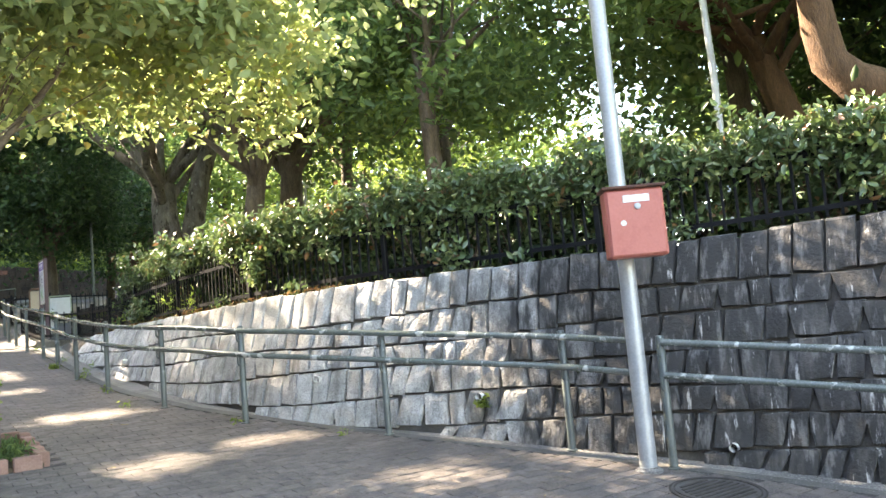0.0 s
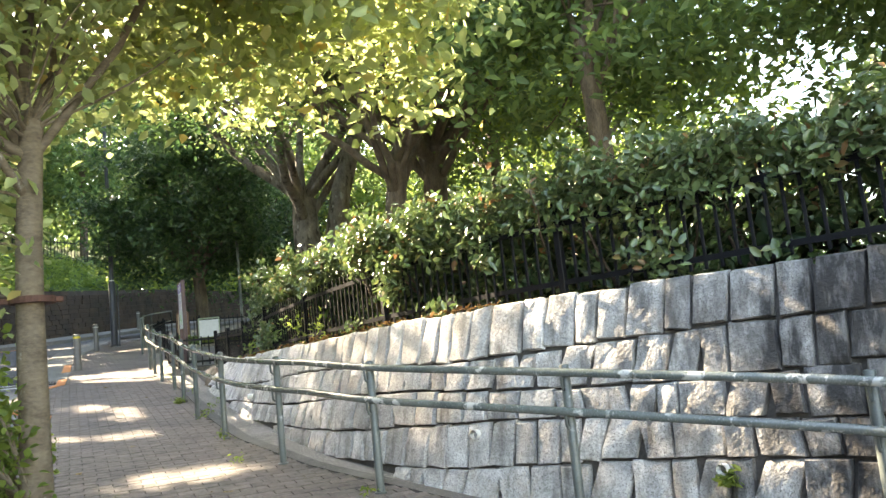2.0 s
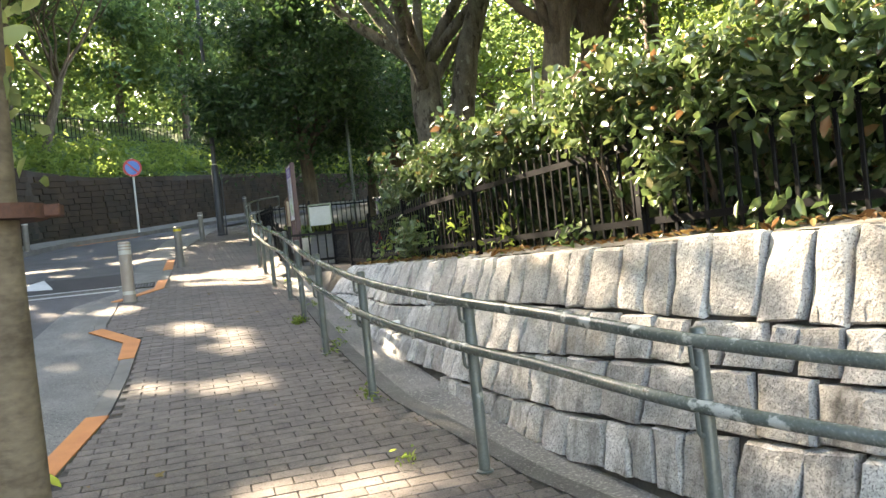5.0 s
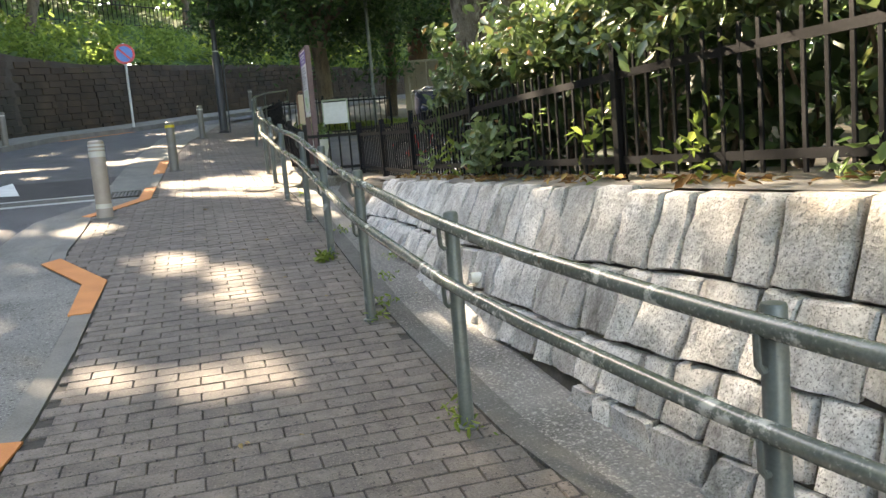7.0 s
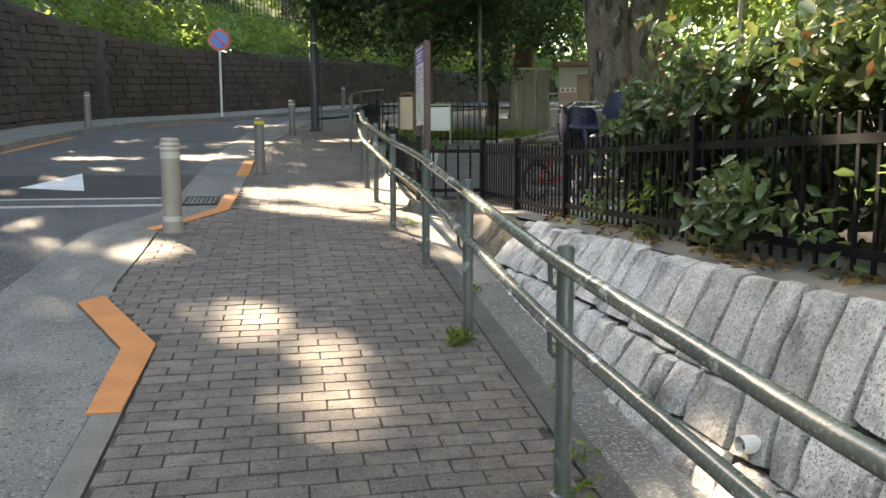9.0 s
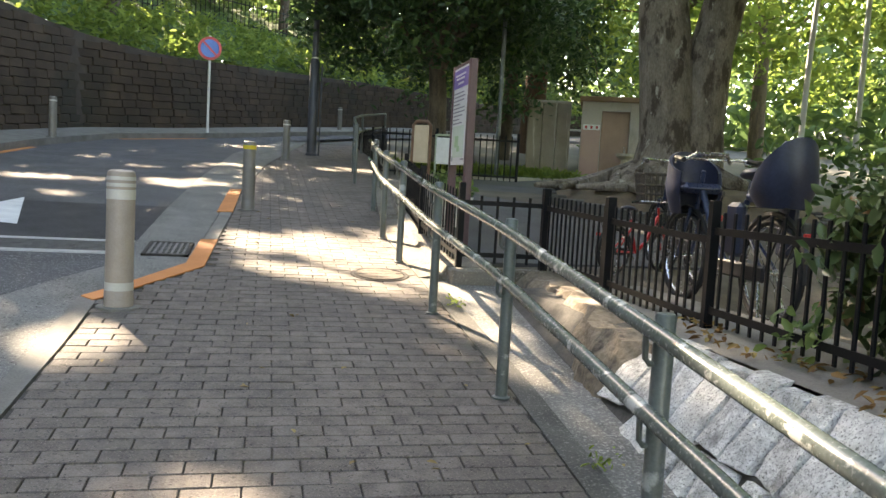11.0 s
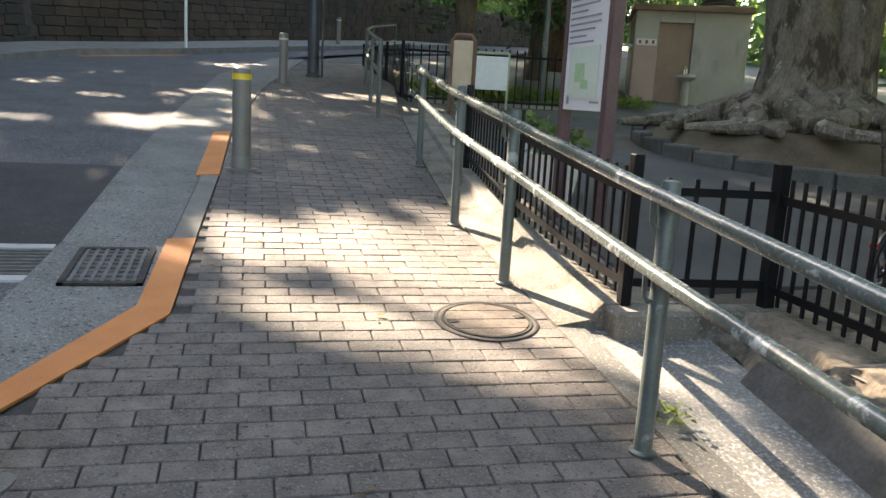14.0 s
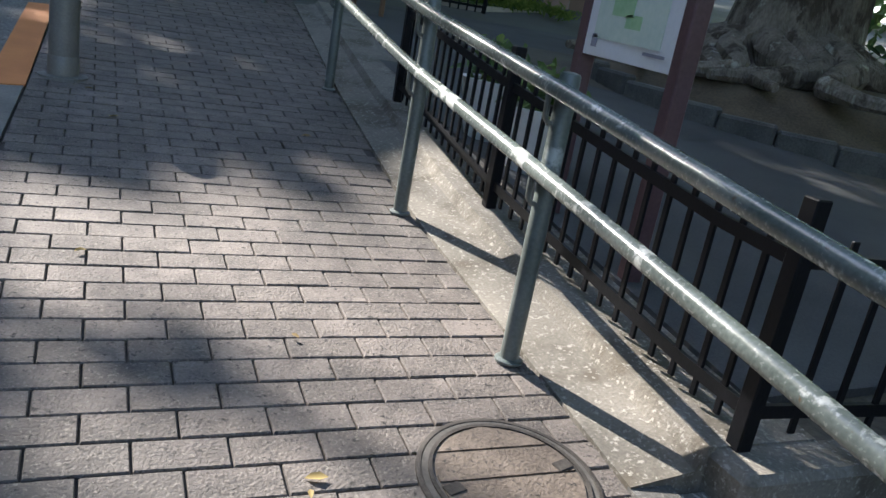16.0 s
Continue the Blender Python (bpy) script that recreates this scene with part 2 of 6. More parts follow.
# ---- building blocks ----
class Geo:
    """Gathers shapes of one part and makes one mesh of them."""

    def __init__(self):
        self.v, self.f = [], []

    def add(self, verts, faces):
        k = len(self.v)
        self.v += [tuple(p) for p in verts]
        self.f += [tuple(k + i for i in f) for f in faces]
        return self

    def box(self, c, s, rz=0.0, bevel=0.0, m=None):
        """A box with its edges cut by bevel, about c, of size s."""
        x, y, z = (a / 2 for a in s)
        b = min(bevel, x * 0.9, y * 0.9, z * 0.9)
        mm = (m or Matrix.Translation(c) @ Matrix.Rotation(rz, 4, "Z"))
        bm = bmesh.new()
        bmesh.ops.create_cube(bm, size=1.0)
        for w in bm.verts:
            w.co = Vector((w.co.x * 2 * x, w.co.y * 2 * y, w.co.z * 2 * z))
        if b > 0:
            bmesh.ops.bevel(bm, geom=bm.edges[:], offset=b, segments=1, affect="EDGES")
        bm.verts.index_update()
        self.add([mm @ w.co for w in bm.verts], [[w.index for w in f.verts] for f in bm.faces])
        bm.free()
        return self

    def tube(self, pts, r, n=10, caps=True, closed=False):
        """A round bar along pts; r: one radius or one for each point."""
        pts = [Vector(p) for p in pts]
        rs = r if isinstance(r, (list, tuple)) else [r] * len(pts)
        verts, faces = [], []
        ref = None
        for i, p in enumerate(pts):
            if closed:
                d = pts[(i + 1) % len(pts)] - pts[i - 1]
            else:
                d = pts[min(i + 1, len(pts) - 1)] - pts[max(i - 1, 0)]
            d.normalize()
            if ref is None:
                ref = d.orthogonal().normalized()
            ref = (ref - d * ref.dot(d)).normalized()
            side = d.cross(ref)
            for j in range(n):
                a = 2 * math.pi * j / n
                verts.append(p + (ref * math.cos(a) + side * math.sin(a)) * rs[i])
        rings = len(pts)
        for i in range(rings if closed else rings - 1):
            for j in range(n):
                a, b = i * n + j, i * n + (j + 1) % n
                c, e = ((i + 1) % rings) * n + (j + 1) % n, ((i + 1) % rings) * n + j
                faces.append((a, b, c, e))
        if caps and not closed:
            faces += [tuple(range(n - 1, -1, -1)), tuple(range((rings - 1) * n, rings * n))]
        return self.add(verts, faces)

    def lathe(self, profile, c=(0, 0, 0), n=16, m=None):
        """Turns (radius, height) pairs about the upright axis through c."""
        mm = m or Matrix.Translation(c)
        verts = [mm @ Vector((r * math.cos(2 * math.pi * j / n), r * math.sin(2 * math.pi * j / n), z)) for r, z in profile for j in range(n)]
        faces = [(i * n + j, i * n + (j + 1) % n, (i + 1) * n + (j + 1) % n, (i + 1) * n + j) for i in range(len(profile) - 1) for j in range(n)]
        faces += [tuple(range(n - 1, -1, -1)), tuple(range((len(profile) - 1) * n, len(profile) * n))]
        return self.add(verts, faces)

    def prism(self, ring, z0, z1):
        """An upright prism over a ring of (x, y); z0 and z1 are heights or functions of (x, y)."""
        lo, hi = (z if callable(z) else (lambda x, y, z=z: z) for z in (z0, z1))
        n = len(ring)
        verts = [(x, y, lo(x, y)) for x, y in ring] + [(x, y, hi(x, y)) for x, y in ring]
        faces = [tuple(range(n - 1, -1, -1)), tuple(range(n, 2 * n))] + [(i, (i + 1) % n, n + (i + 1) % n, n + i) for i in range(n)]
        return self.add(verts, faces)

    def mesh(self, name, mat, smooth=False):
        me = bpy.data.meshes.new(name)
        me.from_pydata(self.v, [], self.f)
        if mat:
            me.materials.append(mat)
        if smooth:
            me.shade_smooth()
            me.set_sharp_from_angle(angle=radians(40))
        me.update()
        return me

    def obj(self, name, mat, parent=None, label="", smooth=False):
        ob = new(name, self.mesh(name, mat, smooth))
        if parent:
            ob.parent = parent
        return tagged(ob, label)


def thing(name, label, category, group="", kind="", at=(0, 0, 0), rz=0.0):
    ob = new(name)
    ob.empty_display_size = 0.1
    ob.matrix_basis = pose(*at, 0, 0, rz)
    return tagged(ob, label, category, group, kind)


def setting(ob, label, category):
    return tagged(ob, label, category, kind="structure")


def gz(y):
    """Height of the sloping street at y."""
    return 0.104 * min(y, 62) - 0.364 if y > -40 else 0.104 * -40 - 0.364


def along(poly, y):
    """x of a polyline of (x, y), read at y."""
    for (x0, y0), (x1, y1) in zip(poly, poly[1:]):
        if y <= y1 or (x1, y1) == poly[-1]:
            return x0 + (x1 - x0) * (y - y0) / (y1 - y0)
    return poly[-1][0]


def sheet(name, left, right, ys, lift, mat, cols=6, thick=0.06):
    """A slab that lies on the street between two edges x(y)."""
    g = Geo()
    verts, faces = [], []
    n = cols + 1
    for y in ys:
        a, b = left(y), right(y)
        for i in range(n):
            verts.append((a + (b - a) * i / cols, y, gz(y) + lift))
    for j in range(len(ys) - 1):
        for i in range(cols):
            faces.append((j * n + i, j * n + i + 1, (j + 1) * n + i + 1, (j + 1) * n + i))
    g.add(verts, faces)
    k = len(ys) * n
    rim = list(range(n)) + [j * n + cols for j in range(1, len(ys))] + [(len(ys) - 1) * n + i for i in range(cols - 1, -1, -1)] + [j * n for j in range(len(ys) - 2, 0, -1)]
    low = [(verts[i][0], verts[i][1], verts[i][2] - thick) for i in rim]
    base = len(g.v)
    g.v += low
    m = len(rim)
    g.f += [(rim[i], base + i, base + (i + 1) % m, rim[(i + 1) % m]) for i in range(m)]
    return g.obj(name, mat)


def steps(a, b, d):
    n = max(1, round((b - a) / d))
    return [a + (b - a) * i / n for i in range(n + 1)]


# ---- plan ----
POSTS = [(4.84, 3.46), (4.70, 4.32), (3.93, 5.79), (3.18, 7.19), (2.83, 8.62), (2.62, 10.22), (2.566, 11.79), (2.625, 13.50), (2.69, 15.18),
         (2.65, 16.70), (2.682, 18.34), (2.69, 19.46), (2.84, 21.40)]
RAIL_LINE = [(7.2, -3.4)] + POSTS + [(2.86, 21.8)]
WALL_BASE = [(7.7, -4.0), (5.32, 3.1), (4.43, 5.3), (3.60, 7.0), (3.28, 8.6), (3.14, 10.2), (3.09, 12.0), (3.12, 13.8), (3.20, 15.4), (3.30, 17.2)]
WALL_TOP = [(8.1, -4.0), (5.68, 3.1), (4.73, 5.3), (3.92, 7.0), (3.60, 8.6), (3.48, 10.2), (3.42, 12.0), (3.48, 13.8), (3.50, 15.4), (3.54, 17.2)]
FENCE = [(8.4, -4.0), (5.92, 3.1), (4.95, 5.3), (4.19, 7.0), (3.88, 8.6), (3.74, 10.2), (3.70, 12.0), (3.73, 13.0), (3.84, 15.2), (3.79, 17.2)]
PAVE_LEFT = [(-0.3, -12.0), (0.3, 6.0), (0.62, 9.3), (0.87, 10.8), (0.93, 12.0), (0.95, 13.64), (0.50, 14.64), (0.53, 16.3), (0.50, 16.88), (0.66, 17.14), (1.085, 17.93), (1.12, 19.07), (1.18, 20.8), (1.22, 22.8), (1.55, 27.0), (2.6, 34.0)]
EDGE = [(7.3, -4.0), (4.98, 3.1), (4.40, 4.6), (3.58, 6.6), (3.00, 8.4), (2.72, 10.2), (2.69, 12.0), (2.74, 13.8), (2.78, 15.4), (2.77, 16.9), (2.75, 17.8), (2.74, 19.5), (2.90, 21.4), (3.3, 25.0), (4.6, 34.0)]
ROAD_RIGHT = [(-1.0, -12.0), (-0.6, 6.0), (-0.25, 13.5), (-0.15, 16.3), (-0.09, 16.92), (0.09, 17.42), (0.36, 17.72), (0.44, 19.0), (0.46, 21.1), (0.55, 24.0), (0.85, 29.0), (1.9, 34.0)]
ROAD_LEFT = [(-3.6, -12.0), (-3.4, 10.0), (-3.2, 24.5), (-2.75, 28.2), (-1.9, 31.2), (0.1, 33.5), (2.8, 37.8), (7.0, 43.5), (11.0, 48.0)]
FAR_BASE = [(-5.0, -12.0), (-4.8, 20.0), (-4.5, 26.0), (-4.0, 29.6), (-2.9, 32.6), (-0.9, 35.0), (1.7, 39.4), (5.8, 45.0), (12.0, 52.5), (22.0, 60.0)]


def wall_top_z(y):
    return 1.68 - 0.008 * y


def park_z(x, y):
    """Height of the park's ground behind the wall."""
    z = wall_top_z(min(y, 15)) - 0.05 if y < 15.5 else 1.51 + min(y - 15.5, 2.5) * 0.028 + max(0, min(y - 18, 5.5)) * 0.102 + max(0, y - 23.5) * 0.037
    return min(z, 3.4)


# ---- ground, road, pavement ----
g = Geo()
xs = [-300, -120, -60, -25, -12, -6, -3, 0, 3, 6, 12, 25, 60, 120, 300]
ysg = [-300, -120, -40, -20, -10, 0, 10, 20, 30, 40, 50, 62, 90, 150, 300]
g.add([(x, y, gz(y) - 0.10) for y in ysg for x in xs], [(j * 15 + i, j * 15 + i + 1, (j + 1) * 15 + i + 1, (j + 1) * 15 + i) for j in range(14) for i in range(14)])
setting(g.obj("ground", m_ground), "dark trodden ground that carries the street", "ground")

g = Geo()
right = ROAD_RIGHT + [(5.0, 39.0), (12.0, 45.5), (30.0, 56.0)]
left = ROAD_LEFT + [(16.0, 52.0), (30.0, 62.0)]
pr = [Vector((x, y, gz(y) - 0.03)) for x, y in right]
pl = [Vector((x, y, gz(y) - 0.03)) for x, y in left]


def resample(pts, n):
    d = [0.0]
    for a, b in zip(pts, pts[1:]):
        d.append(d[-1] + (Vector(b) - Vector(a)).length)
    out = []
    for k in range(n):
        s = d[-1] * k / (n - 1)
        i = max(j for j in range(len(d)) if d[j] <= s + 1e-9)
        i = min(i, len(pts) - 2)
        u = (s - d[i]) / (d[i + 1] - d[i])
        out.append(Vector(pts[i]).lerp(Vector(pts[i + 1]), u))
    return out


a, b = resample(pr, 70), resample(pl, 70)
g = Geo()
g.add(a + b, [(i, i + 1, 70 + i + 1, 70 + i) for i in range(69)])
road = setting(g.obj("road", m_asphalt), "grey asphalt street that climbs and bends", "road")

m_new_asphalt = stained(material("fresh_asphalt", (0.018, 0.018, 0.02), (0.05, 0.05, 0.054), 3, 0.85, 0.8, 170), (0.13, 0.13, 0.135), 65, 0.58, 0.66)
setting(sheet("road_patch", lambda y: -3.2, lambda y: along(ROAD_RIGHT, y) - 0.01, steps(18.99, 21.12, 0.35), -0.026, m_new_asphalt, 2, 0.03), "dark newer asphalt patch beyond the slot drain", "road")
# concrete gutter between road and pavers
ys = steps(-12, 34, 0.5) + [16.9, 17.9, 14.55, 13.6, 18.0, 16.92]
ys = sorted(set(round(y, 2) for y in ys))
setting(sheet("gutter", lambda y: along(ROAD_RIGHT, y), lambda y: along(PAVE_LEFT, y) - 0.14, ys, -0.012, m_gutter, 2), "pale concrete gutter along the road", "gutter")
setting(sheet("kerb_flush", lambda y: along(PAVE_LEFT, y) - 0.13, lambda y: along(PAVE_LEFT, y) - 0.006, ys, 0.0, m_kerb, 1), "flush concrete edging between gutter and pavers", "kerb")
setting(sheet("paver_bed", lambda y: along(PAVE_LEFT, y), lambda y: along(EDGE, y), steps(-6, 34, 0.5), -0.014, m_bed, 4), "sandy joints under the brick pavers", "pavement bed")
setting(sheet("edging_strip", lambda y: along(EDGE, y) + 0.004, lambda y: along(EDGE, y) + 0.13, steps(-4, 17.77, 0.4), 0.0, m_strip, 1), "dark concrete edging along the pavers", "edging")
setting(sheet("apron", lambda y: along(EDGE, y) + 0.134, lambda y: along(WALL_BASE, y) + 0.12, steps(-4, 17.74, 0.4), -0.015, m_apron, 3), "pebbly concrete apron at the foot of the wall", "apron")
sheet_far = sheet("far_pavement", lambda y: along(FAR_BASE, y) - 0.1, lambda y: along(ROAD_LEFT, y), [-12, -6, 0, 6, 12, 18, 22, 26, 28, 30.2, 31.3, 33, 34.7, 36.3, 38.7, 40, 42, 44.5, 47], 0.10, m_kerb, 3, 0.14)
setting(sheet_far, "raised concrete pavement under the old wall", "pavement")

# park ground
g = Geo()
xs = [0.0, 0.25, 0.6, 1.2, 2.2, 4, 7, 11, 16, 24, 40, 80]
ysp = steps(-30, 14, 2) + [15, 16, 17, 17.61, 17.63] + steps(18, 30, 1) + [33, 37, 42, 50, 65, 90]
def park_edge(y):
    return along(WALL_TOP, max(y, -4)) + 0.10 if y < 17.62 else along(EDGE, min(y, 34)) + 0.52
g.add([(park_edge(y) + dx, y, park_z(park_edge(y) + dx, y) + 0.02 * math.sin(dx * 1.7 + y)) for y in ysp for dx in xs],
      [(j * 12 + i, j * 12 + i + 1, (j + 1) * 12 + i + 1, (j + 1) * 12 + i) for j in range(len(ysp) - 1) for i in range(11)])
setting(g.obj("park_ground", m_park, smooth=True), "trodden brown earth of the park", "ground")

# ---- granite retaining wall ----
def arc(poly):
    d = [0.0]
    for (x0, y0), (x1, y1) in zip(poly, poly[1:]):
        d.append(d[-1] + math.hypot(x1 - x0, y1 - y0))
    return d


def wall_point(s, z, out=0.0):
    """Point of the battered wall face at arc length s (along its foot) and height z, pushed out towards the street."""
    d = arc(WALL_BASE)
    i = max(0, min(len(d) - 2, max((j for j in range(len(d)) if d[j] <= s), default=0)))
    u = (s - d[i]) / (d[i + 1] - d[i])
    bx, by = (WALL_BASE[i][k] + u * (WALL_BASE[i + 1][k] - WALL_BASE[i][k]) for k in (0, 1))
    tx, ty = (WALL_TOP[i][k] + u * (WALL_TOP[i + 1][k] - WALL_TOP[i][k]) for k in (0, 1))
    zb, zt = gz(by), wall_top_z(ty)
    w = (z - zb) / max(0.3, zt - zb)
    w = max(-0.25, min(1.0, w))
    n = Vector((WALL_BASE[i + 1][1] - WALL_BASE[i][1], -(WALL_BASE[i + 1][0] - WALL_BASE[i][0]), 0)).normalized()
    return Vector((bx + (tx - bx) * w, by + (ty - by) * w, z)) - n * out


WALL_LEN = arc(WALL_BASE)[-1]
granite_wall = new("wall_granite", None)
setting(granite_wall, "battered retaining wall of rough grey granite blocks with dark stains", "stone wall")
g = Geo()
verts, faces = [], []
ss = steps(0, WALL_LEN, 0.4)
for s in ss:
    y = wall_point(s, 1.0)[1]
    for k in range(5):
        z = gz(y) - 0.25 + (wall_top_z(y) - gz(y) + 0.2) * k / 4
        verts.append(wall_point(s, z, -0.04))
    p = wall_point(s, wall_top_z(y) - 0.03, -0.04)
    verts.append(p + Vector((0.35, 0, 0.0)))
for j in range(len(ss) - 1):
    for i in range(5):
        faces.append((j * 6 + i, (j + 1) * 6 + i, (j + 1) * 6 + i + 1, j * 6 + i + 1))
g.add(verts, faces).obj("backing", m_joint, granite_wall)


def stone_mesh(s0, s1, z0, z1, rnd, lean=0.0):
    """One dressed block: a rim in the joint and a rough, rounded face."""
    verts, faces = [], []
    g = Geo()
    def at(u, v, out):
        s = s0 + (s1 - s0) * u + lean * (v - 0.5)
        return wall_point(max(0, min(WALL_LEN, s)), z0 + (z1 - z0) * v, out)
    us = [0.0, 0.03, 0.25, 0.5, 0.75, 0.97, 1.0]
    q = len(us)
    bul = rnd.uniform(0.004, 0.014)
    k = Vector((rnd.uniform(0, 90), rnd.uniform(0, 90), 0))
    tilt_u, tilt_v = rnd.uniform(-0.008, 0.008), rnd.uniform(-0.008, 0.008)
    corner = [[rnd.uniform(-0.085, 0.085) for _ in range(2)] for _ in range(4)]
    for j, v in enumerate(us):
        for i, u in enumerate(us):
            rim = i in (0, q - 1) or j in (0, q - 1)
            w = [(1 - u) * (1 - v), u * (1 - v), u * v, (1 - u) * v]
            ju, jv = (sum(w[c] * corner[c][a] for c in range(4)) for a in (0, 1))
            e = noise.noise(Vector((u * 2.2, v * 2.2, 0)) + k)
            f = noise.noise(Vector((u * 6, v * 6, 0)) + k)
            edge = i in (1, q - 2) or j in (1, q - 2)
            out = -0.012 if rim else bul * (0.5 if edge else 1) + 0.012 * e + 0.020 * f + tilt_u * (u - 0.5) * 2 + tilt_v * (v - 0.5) * 2
            wob = 0.022 * noise.noise(Vector((u * 3, v * 3, 5)) + k)
            verts.append(at(u + ju * (1 if 0.03 < u < 0.97 else 0.5) + wob, v + jv * (1 if 0.03 < v < 0.97 else 0.5) + wob, out))
    for j in range(q - 1):
        for i in range(q - 1):
            faces.append((j * q + i, j * q + i + 1, (j + 1) * q + i + 1, (j + 1) * q + i))
    b0 = len(verts)
    verts += [at(u, v, -0.06) for u, v in ((0, 0), (1, 0), (1, 1), (0, 1))]
    lo, ri, to, le = list(range(q)), [j * q + q - 1 for j in range(q)], [(q - 1) * q + i for i in range(q - 1, -1, -1)], [j * q for j in range(q - 1, -1, -1)]
    for c, edge in enumerate((lo, ri, to, le)):
        faces.append((b0 + c, b0 + (c + 1) % 4, *reversed(edge)))
    return g.add(verts, [tuple(reversed(f)) for f in faces])


rnd = random.Random(5)
heights = [0.35, 0.25, 0.24, 0.26, 0.24, 0.25, 0.24, 0.25, 0.24]
s_rock = WALL_LEN - 2.0
course_top = 0.0
more = Geo()
for c, h in enumerate(heights):
    s = 0.0
    while s < s_rock:
        w = rnd.uniform(0.16, 0.30) if c == 0 else rnd.uniform(0.13, 0.32)
        e = min(s + w, s_rock)
        y = wall_point((s + e) / 2, 1.0)[1]
        zt = wall_top_z(y) - course_top
        if c:
            zt += 0.03 * math.sin(s * 1.3 + c * 2)
        zb = wall_top_z(y) - course_top - h + 0.03 * math.sin((s) * 1.3 + (c + 1) * 2)
        if zt > gz(y) + 0.06 and e - s > 0.08:
            gap = 0.009
            zb2 = max(zb, gz(y) - 0.06)
            st = stone_mesh(s + gap, e - gap, zb2 + gap, zt - gap + (rnd.uniform(-0.012, 0.012) if c == 0 else 0), rnd, rnd.uniform(-0.07, 0.07) if c else rnd.uniform(-0.02, 0.02))
            if 4.6 < y < 12.4:
                st.obj("stone", m_stone, granite_wall, smooth=True)
            else:
                more.add(st.v, st.f)
        s = e
    course_top += h
tagged(more.obj("more_stones", m_stone, granite_wall, smooth=True), kind="stuff")

# concrete kerb and sloping fillet under the low fence
def ledge_top(y):
    return max(gz(y) + 0.07, park_z(3.3, y) + 0.015)


g = Geo()
verts, faces = [], []
lys = steps(17.76, 24.6, 0.4)
for y in lys:
    e = along(EDGE, y)
    t = ledge_top(y)
    verts += [(e + 0.004, y, gz(y) - 0.06), (e + 0.004, y, gz(y) + 0.004), (e + 0.20, y, gz(y) + 0.035), (e + 0.225, y, t), (e + 0.60, y, t), (e + 0.60, y, gz(y) - 0.06)]
for j in range(len(lys) - 1):
    for i in range(5):
        faces.append((j * 6 + i, j * 6 + i + 1, (j + 1) * 6 + i + 1, (j + 1) * 6 + i))
n = (len(lys) - 1) * 6
faces += [(5, 4, 3, 2, 1, 0), (n, n + 1, n + 2, n + 3, n + 4, n + 5)]
setting(g.add(verts, faces).obj("kerb_ledge", m_ledge), "pale worn concrete kerb under the low fence", "kerb")
g = Geo()
e = along(EDGE, 17.76)
g.box((e + 0.76, 17.70, ledge_top(17.7) - 0.155), (1.06, 0.16, 0.30), 0.0, 0.02)
setting(g.obj("kerb_return", m_ledge), "concrete kerb that turns into the park", "kerb")


def rock(g, c, s, rnd, n=3):
    """A rough lump of stone."""
    bm = bmesh.new()
    bmesh.ops.create_icosphere(bm, subdivisions=n, radius=1.0)
    k = rnd.uniform(0, 50)
    for w in bm.verts:
        d = 1 + 0.35 * noise.noise(w.co * 1.4 + Vector((k, 0, 0))) + 0.22 * noise.noise(w.co * 3.5 + Vector((0, k, 0))) + 0.10 * noise.noise(w.co * 8)
        w.co = Vector((w.co.x * s[0], w.co.y * s[1], w.co.z * s[2])) * d + Vector(c)
    bm.verts.index_update()
    g.add([w.co for w in bm.verts], [[w.index for w in f.verts] for f in bm.faces])
    bm.free()


# rubble where the wall runs out
rnd = random.Random(8)
g = Geo()
verts, faces = [], []
rys = steps(15.0, 17.64, 0.06)
q = 13
for y in rys:
    b0 = along(WALL_BASE, y) + 0.10 - 0.10 * math.sin((y - 15.0) * 2.2)
    zb0, zt0 = gz(y) - 0.06, park_z(4, y) + 0.01
    for i in range(q):
        u = i / (q - 1)
        z = zb0 + (zt0 - zb0) * min(1, u * 1.5)
        x = b0 + 0.16 * min(1, u * 1.5) + max(0, u - 0.667) * 1.6
        k = noise.noise(Vector((x * 2, y * 5.0, z * 3.0)))
        k2 = noise.noise(Vector((x * 6, y * 14.0, z * 9.0)))
        face = 1 if u < 0.72 else 0.25
        verts.append((x + (0.09 * k + 0.035 * k2) * face, y, z + (0.05 * k + 0.02 * k2) * (0.7 if u > 0.5 else 0.2)))
for j in range(len(rys) - 1):
    for i in range(q - 1):
        faces.append((j * q + i, (j + 1) * q + i, (j + 1) * q + i + 1, j * q + i + 1))
m_bank = stained(m_rough_stone, (0.06, 0.05, 0.042), 3.0, 0.52, 0.66, (2.5, 2.5, 0.6))
setting(g.add(verts, faces).obj("bank", m_bank, smooth=True), "rough streaked earth and stone bank at the end of the wall", "bank")
# soil and coping ledge along the top of the wall
g = Geo()
verts, faces = [], []
cys = steps(-4, 17.0, 0.5)
for y in cys:
    t = along(WALL_TOP, y)
    verts += [(t + 0.06, y, wall_top_z(y) - 0.012), (along(FENCE, y) + 0.15, y, wall_top_z(y) + 0.012), (along(FENCE, y) + 0.5, y, wall_top_z(y) + 0.02)]
for j in range(len(cys) - 1):
    for i in range(2):
        faces.append((j * 3 + i, j * 3 + i + 1, (j + 1) * 3 + i + 1, (j + 1) * 3 + i))
setting(g.add(verts, faces).obj("wall_coping", m_kerb), "earthy mortar ledge on top of the granite wall", "coping")

